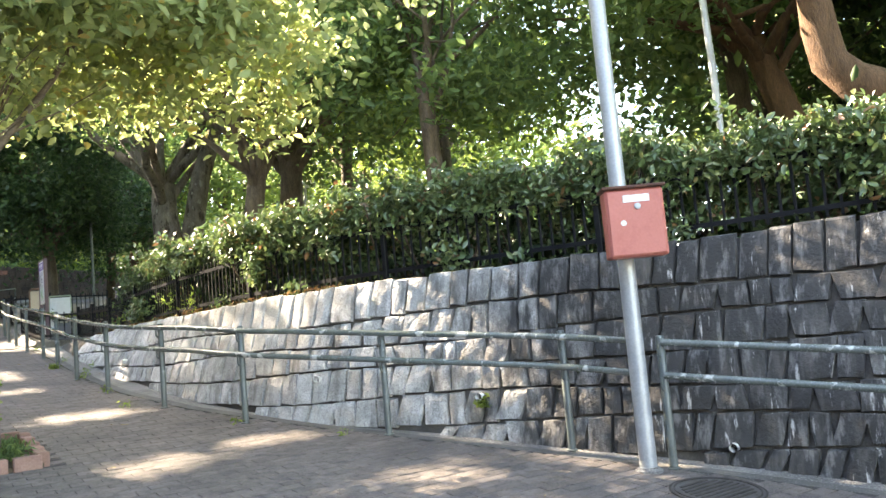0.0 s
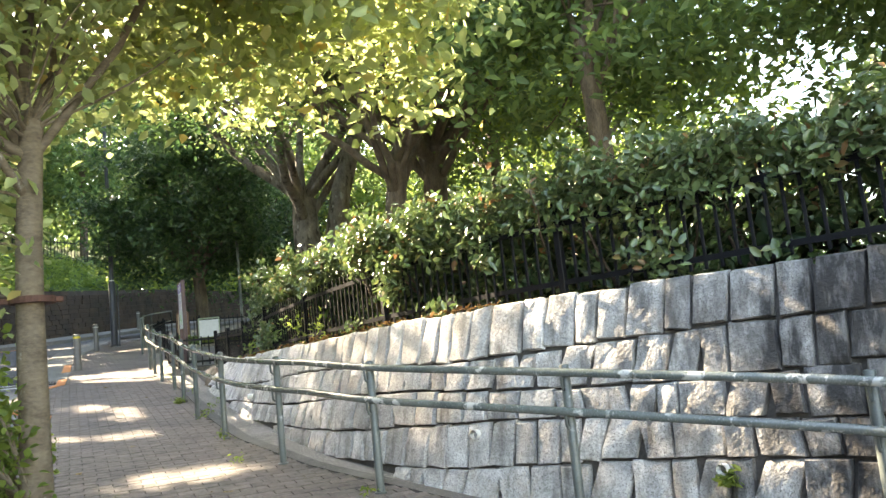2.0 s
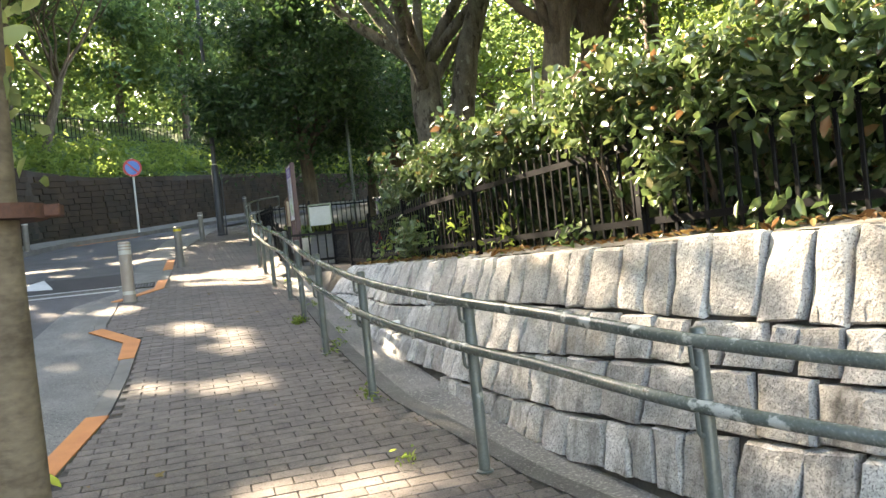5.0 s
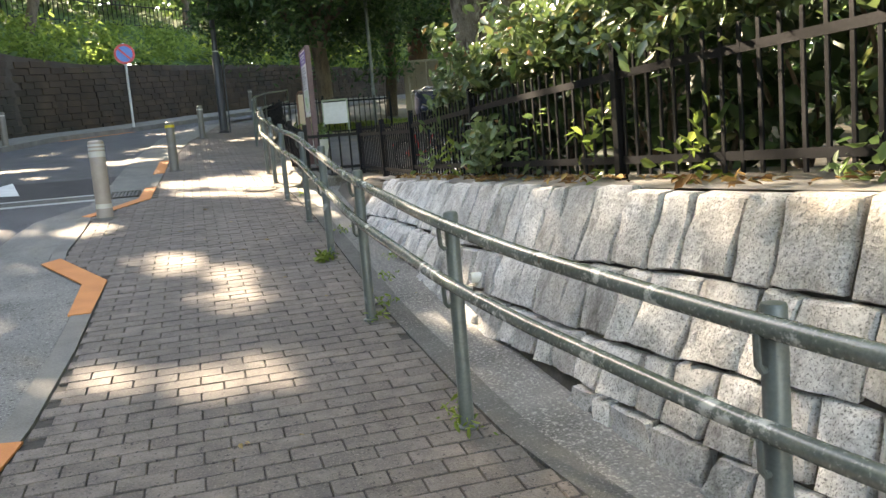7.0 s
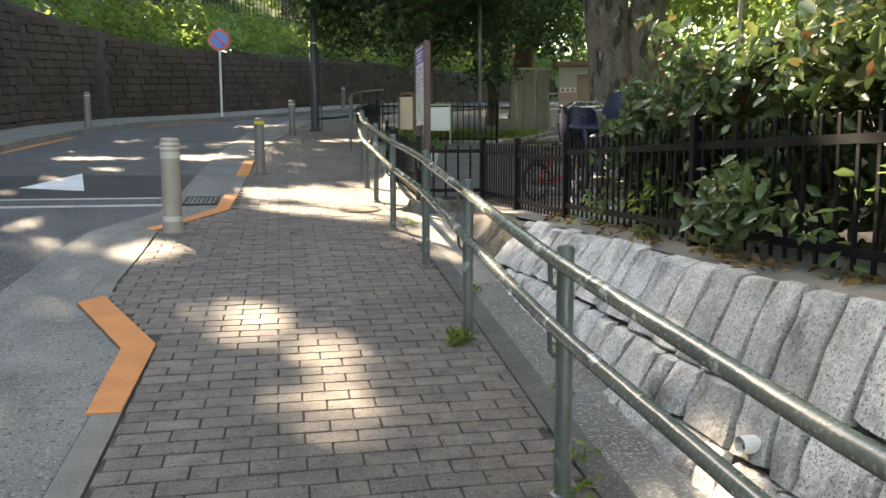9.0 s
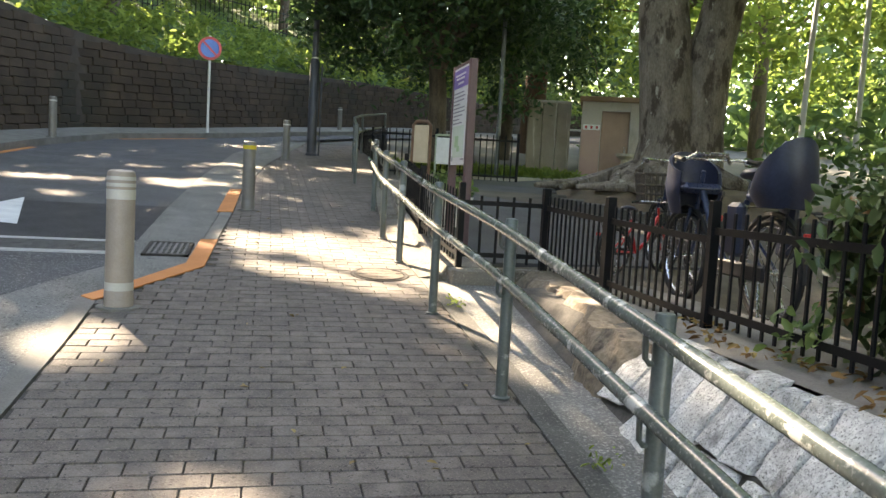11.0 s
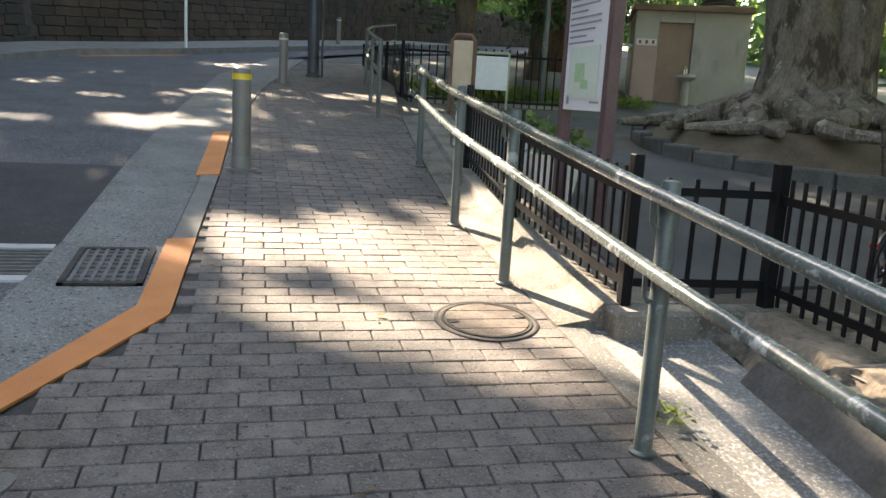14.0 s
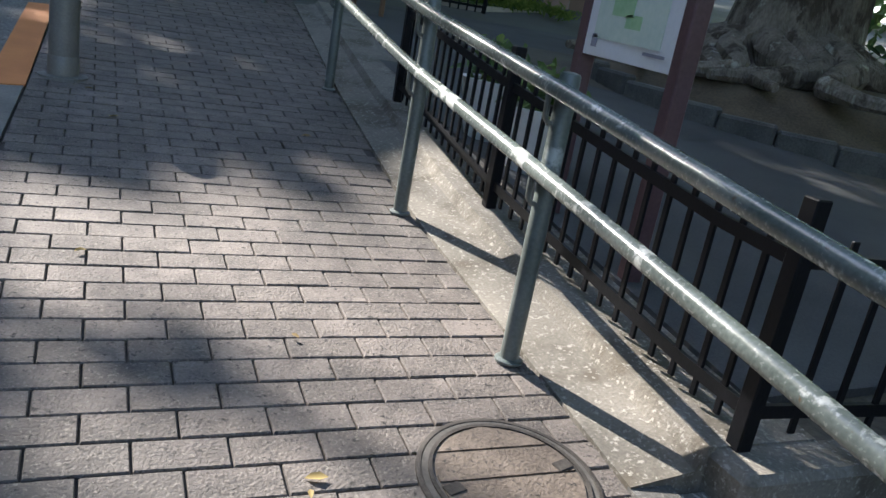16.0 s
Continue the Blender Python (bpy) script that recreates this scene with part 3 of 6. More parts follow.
# weep pipes in the wall
for k, (y, z) in enumerate(((5.19, 0.51), (6.78, 0.734), (3.25, 0.093), (11.62, 1.06))):
    s = next(s for s in steps(0, WALL_LEN, 0.02) if wall_point(s, z)[1] >= y)
    p, q = wall_point(s, z, 0.055), wall_point(s, z, -0.1)
    g = Geo()
    d = (p - q).normalized()
    g.tube([q, p], 0.032, 14, caps=False)
    g.tube([q, p - d * 0.004], 0.026, 14, caps=False)
    ring = Geo()
    g.tube([p - d * 0.002, p], 0.032, 14, caps=False)
    tagged(g.obj("weep_pipe", m_label), "pale plastic drain pipe end in the granite wall", "drain pipe", "weep pipes")

# ---- two-bar handrail ----
handrail = thing("handrail", "grey-green steel pipe handrail with two worn bars", "handrail")
def offset_line(poly, d):
    out = []
    for i, p in enumerate(poly):
        a, b = Vector(poly[max(i - 1, 0)]), Vector(poly[min(i + 1, len(poly) - 1)])
        n = (b - a).normalized()
        out.append((p[0] - n.y * d, p[1] + n.x * d))
    return out


def pole_gap(pts, c, r):
    return [p for p in pts if math.hypot(p[0] - c[0], p[1] - c[1]) > r]


line = offset_line(RAIL_LINE, 0.048)
def rail_pts(h):
    fine = resample([(x, y, gz(y) + h) for x, y in line], 120)
    for _ in range(2):
        fine = [fine[0]] + [(fine[i - 1] + fine[i] * 2 + fine[i + 1]) / 4 for i in range(1, len(fine) - 1)] + [fine[-1]]
    return fine


def rail_lift(y):
    """The bars stand a little higher above the lower part of the pavement."""
    return 0.055 * max(0.0, min(1.0, (9.6 - y) / 1.6))


POLE = (4.68, 3.55)
for h, nm in ((0.838, "top_bar"), (0.605, "lower_bar")):
    pts = [p + Vector((0, 0, rail_lift(p.y))) for p in rail_pts(h)]
    first = [p for p in pts if p.y < POLE[1] - 0.05]
    second = [p for p in pts if p.y > POLE[1] - 0.02]
    Geo().tube(first, 0.0255, 12).obj(nm, m_galv, handrail, smooth=True)
    Geo().tube(second, 0.0255, 12).obj(nm, m_galv, handrail, "worn grey-green steel bar with bare metal patches", smooth=True)
for i, (x, y) in enumerate([(6.5, -1.2), (5.55, 1.3)] + POSTS):
    z0, up = gz(y), rail_lift(y)
    post = Geo().lathe([(0.030, -0.05), (0.030, 0.872 + up), (0.026, 0.880 + up), (0.010, 0.884 + up)], (x, y, z0), 14).obj("post", m_green, handrail, smooth=True)
    Geo().lathe([(0.045, 0.0), (0.045, 0.008), (0.032, 0.014)], (x, y, z0), 14).obj("base_collar", m_green, post, smooth=True)
    j = min(range(len(RAIL_LINE)), key=lambda k: math.hypot(RAIL_LINE[k][0] - x, RAIL_LINE[k][1] - y))
    d = (Vector(RAIL_LINE[min(j + 1, len(RAIL_LINE) - 1)]) - Vector(RAIL_LINE[max(j - 1, 0)])).normalized()
    nx, ny = -d.y, d.x
    for h in (0.838 + up, 0.605 + up):
        p = Vector((x, y, z0 + h - 0.10))
        pts = [p, p + Vector((nx * 0.04, ny * 0.04, 0)), p + Vector((nx * 0.052, ny * 0.052, 0.015)), p + Vector((nx * 0.055, ny * 0.055, 0.085))]
        Geo().tube(pts, 0.009, 8).obj("bracket", m_green, post, smooth=True)

# ---- utility pole with box ----
upole = thing("utility_pole", "galvanised steel pole carrying a faded red box", "pole")
Geo().tube([(POLE[0], POLE[1], gz(3.4) - 0.1), (POLE[0], POLE[1], 2.4), (POLE[0] - 0.01, POLE[1], 7.2)], [0.062, 0.060, 0.055], 20).obj("shaft", m_pole, upole, smooth=True)
Geo().lathe([(0.10, 0.0), (0.10, 0.03), (0.066, 0.05)], (POLE[0], POLE[1], gz(3.4) - 0.01), 18).obj("base_collar", m_gutter, upole)
for z in (1.55, 1.90):
    Geo().lathe([(0.0665, 0), (0.0665, 0.025)], (POLE[0], POLE[1], z), 18).obj("clamp", m_pole, upole)
nrm = Vector((-0.60, -0.80, 0)).normalized()
rz = math.atan2(nrm.y, nrm.x) + math.pi / 2
bc = Vector((4.575, 3.345, 1.72))
bx = Geo().box(bc, (0.40, 0.18, 0.47), rz, 0.012).obj("box", m_red, upole, "faded red steel cabinet")
Geo().box(bc + nrm * 0.0 + Vector((0, 0, 0.246)), (0.435, 0.23, 0.022), rz, 0.006).obj("lid", m_rust, bx, "rusty lid")
side = Vector((-nrm.y, nrm.x, 0))
Geo().box(bc + nrm * 0.094 + Vector((0, 0, 0.0)), (0.37, 0.010, 0.44), rz, 0.004).obj("door", m_red, bx)
Geo().box(bc + nrm * 0.101 + side * 0.01 + Vector((0, 0, 0.165)), (0.18, 0.004, 0.05), rz).obj("label_plate", m_label, bx, "white label")
Geo().lathe([(0.022, 0), (0.022, 0.01), (0.014, 0.014)], m=Matrix.Translation(bc + nrm * 0.099 + side * 0.015 + Vector((0, 0, 0.11))) @ nrm.to_track_quat("Z", "Y").to_matrix().to_4x4()).obj("lock", m_pole, bx)
Geo().lathe([(0.02, 0), (0.02, 0.003)], m=Matrix.Translation(bc + nrm * 0.100 - side * 0.09 + Vector((0, 0, -0.0))) @ nrm.to_track_quat("Z", "Y").to_matrix().to_4x4()).obj("sticker", m_label, bx, "round white sticker")

# ---- iron fences ----
def fence_run(thing_ob, pts, spacing, zb, zt, post_every=2.33, rails=(0.10, 0.52), first_post=True, last_post=True, ps=0.05):
    """Posts, two rails and flat pickets along pts (x, y); zb(x, y): ground, zt: height of the picket tops above it."""
    line = [Vector((x, y, 0)) for x, y in pts]
    total = sum((b - a).length for a, b in zip(line, line[1:]))
    def at(s):
        for a, b in zip(line, line[1:]):
            d = (b - a).length
            if s <= d or b is line[-1]:
                p = a.lerp(b, s / d)
                return p, (b - a).normalized()
            s -= d
    n = max(1, round(total / post_every))
    for k in range(n + 1):
        if (k == 0 and not first_post) or (k == n and not last_post):
            continue
        p, d = at(total * k / n)
        z = zb(p.x, p.y)
        Geo().box((p.x, p.y, z + (zt + 0.06) / 2 - 0.02), (ps, ps, zt + 0.10), math.atan2(d.y, d.x), 0.004).obj("post", m_black, thing_ob)
    for h in rails:
        rp = [at(total * k / 24)[0] for k in range(25)]
        rp = [Vector((p.x, p.y, zb(p.x, p.y) + h)) for p in rp]
        verts, faces = [], []
        for k, p in enumerate(rp):
            d = at(total * k / 24)[1]
            s = Vector((-d.y, d.x, 0)) * 0.008
            for q in (-s, s):
                verts += [p + q + Vector((0, 0, -0.019)), p + q + Vector((0, 0, 0.019))]
        for k in range(24):
            a, b = k * 4, k * 4 + 4
            faces += [(a, a + 1, b + 1, b), (a + 2, b + 2, b + 3, a + 3), (a + 1, a + 3, b + 3, b + 1), (a, b, b + 2, a + 2)]
        Geo().add(verts, faces).obj("rail", m_black, thing_ob)
    m = int(total / spacing)
    bar = Geo().box((0, 0, (zt + 0.03) / 2), (0.023, 0.012, zt - 0.03), 0, 0.003).mesh("picket", m_black)
    for k in range(1, m):
        p, d = at(total * k / m)
        o = new("picket", bar)
        o.parent = thing_ob
        o.matrix_basis = Matrix.Translation((p.x, p.y, zb(p.x, p.y))) @ Matrix.Rotation(math.atan2(d.y, d.x), 4, "Z")


wall_fence = thing("iron_fence", "black iron picket fence half buried in the hedge", "fence", "park fences")
fence_run(wall_fence, [p for p in FENCE if p[1] < 15.1] + [(3.84, 15.3)], 0.105, lambda x, y: wall_top_z(y), 0.62)
bay_fence = thing("iron_fence", "black iron picket fence beside the parked bicycles", "fence", "park fences")
fence_run(bay_fence, [(3.84, 15.36), (3.79, 17.13), (3.77, 17.71)], 0.082, lambda x, y: park_z(x, y), 0.62, 1.3, first_post=False, ps=0.06)
gate_fence = thing("iron_fence", "black iron picket fence along the park entrance", "fence", "park fences")
fence_run(gate_fence, [(3.77, 17.72), (3.10, 17.76)], 0.115, lambda x, y: ledge_top(y), 0.58, 1.5, first_post=False, last_post=False)
low_fence = thing("iron_fence", "low black iron picket fence on the concrete kerb", "fence", "park fences")
fence_run(low_fence, [(3.07, 17.76), (3.06, 18.4), (3.06, 19.45), (3.16, 21.0)], 0.10, lambda x, y: ledge_top(y), 0.62, 1.65)

# ---- bollards ----
def bollard(x, y, body, label, bands, h=0.93, r=0.078):
    b = thing("bollard", label, "bollard", "street bollards", at=(x, y, gz(y)))
    Geo().lathe([(r, -0.06), (r, h - 0.03), (r * 0.94, h - 0.012), (r * 0.7, h)], (0, 0, 0), 24).obj("body", body, b, smooth=True)
    Geo().lathe([(r + 0.004, 0.0), (r + 0.004, 0.10), (r + 0.001, 0.104)], (0, 0, 0), 24).obj("foot_ring", body, b, smooth=True)
    Geo().lathe([(r + 0.05, -0.03), (r + 0.05, 0.004), (r + 0.03, 0.006)], (0, 0, 0), 24).obj("footing", m_kerb, b)
    for z, dz, mt in bands:
        Geo().lathe([(r + 0.0025, z), (r + 0.0025, z + dz)], (0, 0, 0), 24).obj("band", mt, b, "reflective band", smooth=True)
    return b


bollard(0.665, 16.72, m_bollard, "taupe round steel bollard with pale reflective bands", [(0.665, 0.06, m_band), (0.742, 0.022, m_band), (0.782, 0.022, m_band), (0.105, 0.05, m_band)], 0.845, 0.083)
bollard(1.335, 21.03, m_bollard_grey, "bronze-grey steel bollard with a yellow band", [(0.69, 0.045, m_yellow)], 0.785, 0.072)
bollard(1.90, 28.07, m_bollard_grey, "bronze-grey steel bollard by the lamp post", [(0.68, 0.03, m_band)], 0.79, 0.072)
for x, y in ((-2.65, 28.9), (-3.6, 22.0), (4.0, 40.3)):
    b = bollard(x, y, m_bollard_grey, "dark grey steel bollard on the far pavement", [(0.70, 0.03, m_band)], 0.80, 0.075)
    b.location.z += 0.10

# ---- no-parking sign ----
sign = thing("road_sign", "round blue and red no-parking sign on a white pole", "road sign", at=(-0.21, 33.3, gz(33.3)))
sign.location = (-0.02, 33.62, gz(33.62) + 0.0)
Geo().lathe([(0.033, -0.15), (0.033, 2.6), (0.02, 2.61)], (0, 0, 0), 12).obj("pole", material("white_pole_paint", (0.6, 0.6, 0.58), (0.75, 0.75, 0.73), 4, 0.5, 0.1), sign, smooth=True)
tilt = Matrix.Translation((0, -0.05, 2.28)) @ Matrix.Rotation(radians(90), 4, "X") @ Matrix.Rotation(radians(3), 4, "Y")
m_sign_red = material("sign_red", (0.55, 0.03, 0.04), (0.65, 0.05, 0.06), 4, 0.4, 0.0)
m_sign_blue = material("sign_blue", (0.03, 0.13, 0.5), (0.05, 0.18, 0.6), 4, 0.4, 0.0)
disc = Geo().lathe([(0.30, -0.012), (0.30, 0.004)], n=32, m=tilt).obj("disc", m_sign_red, sign, "red rim")
Geo().lathe([(0.232, 0.0), (0.232, 0.008)], n=32, m=tilt).obj("field", m_sign_blue, disc, "blue field")
Geo().box((0, 0, 0), (0.05, 0.46, 0.006), m=tilt @ Matrix.Translation((0, 0, 0.010)) @ Matrix.Rotation(radians(45), 4, "Z")).obj("slash", m_sign_red, disc, "red slash")

# ---- lamp post ----
lamp = thing("street_lamp", "slim dark grey lamp post with a thick foot", "lamp post", at=(2.48, 29.5, gz(29.5)))
Geo().lathe([(0.13, -0.1), (0.13, 0.04), (0.105, 0.06), (0.105, 2.02), (0.075, 2.10)], (0, 0, 0), 20).obj("foot", m_lamp, lamp, smooth=True)
Geo().lathe([(0.07, 2.05), (0.06, 5.0), (0.05, 8.2)], (0, 0, 0), 16).obj("shaft", m_lamp, lamp, smooth=True)
Geo().lathe([(0.079, 2.10), (0.079, 2.13)], (0, 0, 0), 20).obj("ring", m_band, lamp, "pale ring")
Geo().tube([(0.02, 0, 0), (0.16, 0.02, 0.0), (0.165, 0.02, 2.0)], 0.02, 8).obj("conduit", m_lamp, lamp, smooth=True)
arm = Geo().tube([(0, 0, 8.1), (-0.5, -0.1, 8.35), (-1.3, -0.2, 8.4)], 0.035, 8).obj("arm", m_lamp, lamp, smooth=True)
Geo().box((-1.5, -0.22, 8.4), (0.6, 0.22, 0.1), 0.1, 0.03).obj("lantern", m_lamp, arm)

# ---- notice board ----
board = thing("notice_board", "tall park notice board with purple heading in a brown frame", "notice board", at=(3.34, 18.72, park_z(3.4, 18.7)))
m_frame = material("maroon_frame_paint", (0.085, 0.045, 0.05), (0.14, 0.08, 0.085), 4, 0.45, 0.1)
m_sheet = material("notice_sheet", (0.72, 0.74, 0.76), (0.80, 0.81, 0.83), 3, 0.35, 0.02)
m_purple = material("purple_heading", (0.14, 0.09, 0.36), (0.19, 0.13, 0.44), 3, 0.4, 0.0)
m_text = material("grey_print", (0.22, 0.22, 0.28), (0.32, 0.32, 0.38), 3, 0.5, 0.0)
m_mapgreen = material("map_green", (0.30, 0.52, 0.28), (0.42, 0.62, 0.38), 20, 0.5, 0.0)
m_mappale = material("map_pale", (0.55, 0.66, 0.58), (0.66, 0.74, 0.66), 20, 0.5, 0.0)
zt = 3.39 - park_z(3.4, 18.7)
zb = 2.435 - park_z(3.4, 18.7)
for y in (-0.02, 0.62):
    Geo().box((0, y, zt / 2 - 0.1), (0.075, 0.06, zt + 0.22), 0, 0.006).obj("post", m_frame, board)
Geo().box((0, 0.30, zt - 0.012), (0.07, 0.60, 0.03), 0, 0.004).obj("top_bar", m_frame, board)
panel = Geo().box((-0.012, 0.30, (zt + zb) / 2 - 0.01), (0.035, 0.595, zt - zb - 0.02), 0, 0.003).obj("panel", m_sheet, board, "white printed panel")
xf = -0.0315
Geo().box((xf, 0.30, zt - 0.135), (0.004, 0.575, 0.17)).obj("heading", m_purple, panel, "purple heading strip")
for k, (w, z, yc) in enumerate([(0.40, -0.10, 0.32), (0.32, -0.135, 0.32), (0.22, -0.18, 0.30)]):
    Geo().box((xf - 0.003, yc, zt + z), (0.003, w, 0.018)).obj("heading_line", m_sheet, panel, "white heading line")
rnd = random.Random(3)
for k in range(9):
    w = rnd.uniform(0.36, 0.50) if k % 4 != 3 else 0.25
    Geo().box((xf - 0.001, 0.56 - w / 2, zt - 0.27 - k * 0.036), (0.003, w, 0.011)).obj("text_line", m_text, panel, "line of grey print")
Geo().box((xf - 0.001, 0.31, zb + 0.22), (0.003, 0.44, 0.30)).obj("map", m_mappale, panel, "pale green map")
Geo().box((xf - 0.003, 0.36, zb + 0.22), (0.003, 0.14, 0.11), 0).obj("map_patch", m_mapgreen, panel, "green map patch")
Geo().box((xf - 0.003, 0.28, zb + 0.15), (0.003, 0.10, 0.05), 0).obj("map_patch", m_mapgreen, panel, "green map patch")
Geo().box((xf - 0.001, 0.52, zb + 0.06), (0.003, 0.035, 0.05)).obj("emblem", m_text, panel, "dark emblem")
Geo().box((xf - 0.001, 0.12, zb + 0.05), (0.003, 0.13, 0.012)).obj("text_line", m_text, panel)

# ---- road paint, grates, covers ----
def flat(name, ring, mat, label, category, lift=0.004, group="", thick=0.01):
    g = Geo()
    g.prism(ring, lambda x, y: gz(y) + lift - thick, lambda x, y: gz(y) + lift)
    return tagged(g.obj(name, mat), label, category, group, "structure" if not group else "")


chev = [(0.36, 14.51), (0.49, 14.66), (0.95, 13.64), (0.93, 12.75), (0.79, 12.76), (0.78, 13.60)]
flat("painted_chevron", chev, m_orange, "orange painted chevron on the kerb edging", "road marking", 0.006, "orange markings")
flat("painted_bar", [(0.47, 9.35), (0.62, 9.35), (0.87, 10.82), (0.72, 10.85)], m_orange, "orange painted bar on the kerb edging", "road marking", 0.006, "orange markings")
flat("painted_bar", [(0.40, 16.95), (0.49, 16.85), (0.66, 17.14), (1.085, 17.93), (1.12, 19.07), (0.97, 19.04), (0.94, 18.03), (0.60, 17.30)], m_orange, "orange painted bar bending round the drain", "road marking", 0.006, "orange markings")
flat("painted_bar", [(1.01, 20.73), (1.18, 20.77), (1.21, 22.83), (1.05, 22.79)], m_orange, "orange painted bar beside a bollard", "road marking", 0.006, "orange markings")
for (a, b), (c, d) in (((-3.38, 12.0), (-3.28, 19.5)), ((-3.20, 24.0), (-2.78, 27.8)), ((-1.80, 31.2), (-0.1, 33.2))):
    flat("painted_bar", [(a, b), (c, d), (c + 0.13, d - 0.02), (a + 0.13, b - 0.02)], m_orange, "orange painted bar along the far kerb", "road marking", -0.024, "orange markings")
flat("painted_arrow", [(-1.53, 19.94), (-0.72, 19.63), (-1.12, 21.35)], m_white, "white painted arrow head on the road", "road marking", -0.024, "white markings")
flat("painted_line", [(-3.2, 19.75), (-2.2, 19.9), (-2.2, 19.98), (-3.2, 19.83)], m_white, "white painted road line", "road marking", -0.024, "white markings")
m_iron = material("cast_iron", (0.03, 0.027, 0.025), (0.085, 0.075, 0.067), 12, 0.8, 0.4, 120, spec=0.2)


m_grate = material("worn_grate_steel", (0.05, 0.05, 0.052), (0.14, 0.14, 0.142), 14, 0.6, 0.3, 110)


def grate(x0, x1, y0, y1, nx, ny, label):
    gt = thing("drain_grate", label, "drain", "drain grates")
    Geo().prism([(x0, y0), (x1, y0), (x1, y1), (x0, y1)], lambda x, y: gz(y) - 0.03, lambda x, y: gz(y) - 0.008).obj("pit", m_joint, gt, "dark pit")
    g = Geo()
    for a, b, c, d in ((x0, x1, y0, y0 + 0.03), (x0, x1, y1 - 0.03, y1), (x0, x0 + 0.03, y0, y1), (x1 - 0.03, x1, y0, y1)):
        g.prism([(a, c), (b, c), (b, d), (a, d)], lambda x, y: gz(y) - 0.02, lambda x, y: gz(y) + 0.004)
    g.obj("rim", m_iron, gt)
    for k in range(1, nx):
        x = x0 + (x1 - x0) * k / nx
        Geo().prism([(x - 0.009, y0 + 0.02), (x + 0.009, y0 + 0.02), (x + 0.009, y1 - 0.02), (x - 0.009, y1 - 0.02)], lambda x, y: gz(y) - 0.02, lambda x, y: gz(y) + 0.002).obj("bar", m_grate, gt)
    for k in range(1, ny):
        y = y0 + (y1 - y0) * k / ny
        Geo().prism([(x0 + 0.02, y - 0.008), (x1 - 0.02, y - 0.008), (x1 - 0.02, y + 0.008), (x0 + 0.02, y + 0.008)], lambda x, y: gz(y) - 0.02, lambda x, y: gz(y) + 0.001).obj("cross_bar", m_grate, gt)
    return gt


grate(0.56, 0.93, 18.32, 18.88, 8, 9, "black cast-iron drain grate in the gutter")
trench = thing("trench_drain", "steel slot drain across the road", "drain")
for dy in (0.0, 0.50):
    Geo().prism([(-3.2, 18.42 + dy), (0.42, 18.42 + dy), (0.42, 18.49 + dy), (-3.2, 18.49 + dy)], lambda x, y: gz(y) - 0.04, lambda x, y: gz(y) - 0.018).obj("steel_edge", m_pole, trench, "bright steel edge")
Geo().prism([(-3.2, 18.49), (0.42, 18.49), (0.42, 18.92), (-3.2, 18.92)], lambda x, y: gz(y) - 0.05, lambda x, y: gz(y) - 0.027).obj("slot_plate", m_iron, trench)
for k in range(8):
    y = 18.52 + k * 0.053
    Geo().prism([(-3.2, y), (0.42, y), (0.42, y + 0.02), (-3.2, y + 0.02)], lambda x, y: gz(y) - 0.04, lambda x, y: gz(y) - 0.0215).obj("bar", m_grate, trench)

MH = (2.445, 17.83)
m_inset = stained(material("worn_inset_brick", (0.075, 0.058, 0.046), (0.17, 0.135, 0.108), 14, 0.85, 0.9, 110, vary=0.15), (0.03, 0.026, 0.023), 48, 0.57, 0.66)


def manhole(x, y, r, label, inset):
    mh = thing("manhole_cover", label, "manhole cover", at=(x, y, gz(y) + 0.001))
    mh.rotation_euler = (math.atan(0.104), 0, 0)
    Geo().lathe([(r, -0.05), (r, 0.004), (r - 0.002, 0.005), (r - 0.012, 0.005), (r - 0.014, 0.002)], (0, 0, 0), 48).obj("outer_ring", m_iron, mh, smooth=True)
    Geo().lathe([(r - 0.014, -0.05), (r - 0.014, 0.0035)], (0, 0, 0), 48).obj("pan", m_joint, mh, "dark gap round the cover")
    Geo().lathe([(r - 0.030, -0.02), (r - 0.030, 0.009), (r - 0.040, 0.009), (r - 0.041, -0.02)], (0, 0, 0), 48).obj("inner_ring", m_iron, mh, smooth=True)
    if inset:
        ri = r - 0.047
        rows = [-2, -1, 0, 1]
        for k in rows:
            y0, y1 = k * 0.105 + 0.004, (k + 1) * 0.105 - 0.004
            cuts = [-ri, ri]
            for a, b in zip(cuts, cuts[1:]):
                ring = []
                nn = 8
                def clampx(x, yy):
                    m = math.sqrt(max(0.0, ri * ri - yy * yy))
                    return max(-m, min(m, x))
                lo = [(clampx(a + 0.003, y0 + (y1 - y0) * t / nn), y0 + (y1 - y0) * t / nn) for t in range(nn, -1, -1)]
                hi = [(clampx(b - 0.003, y0 + (y1 - y0) * t / nn), y0 + (y1 - y0) * t / nn) for t in range(nn + 1)]
                ring = lo + hi
                if max(p[0] for p in ring) - min(p[0] for p in ring) > 0.03:
                    Geo().prism(ring, -0.03, 0.0085).obj("inset_brick", m_inset, mh)
        for sx, sy in ((-1, -0.25), (1, 0.25)):
            Geo().box((sx * (r - 0.075), sy * r * 0.4, 0.009), (0.05, 0.035, 0.006), 0.3, 0.002).obj("lift_slot", m_iron, mh)
    else:
        for k in range(-4, 5):
            w = math.sqrt(max(0, (r - 0.07) ** 2 - (k * 0.045) ** 2))
            Geo().box((0, k * 0.045, 0.004), (w * 1.9, 0.022, 0.012), 0, 0.003).obj("tread_bar", m_iron, mh)
    return mh


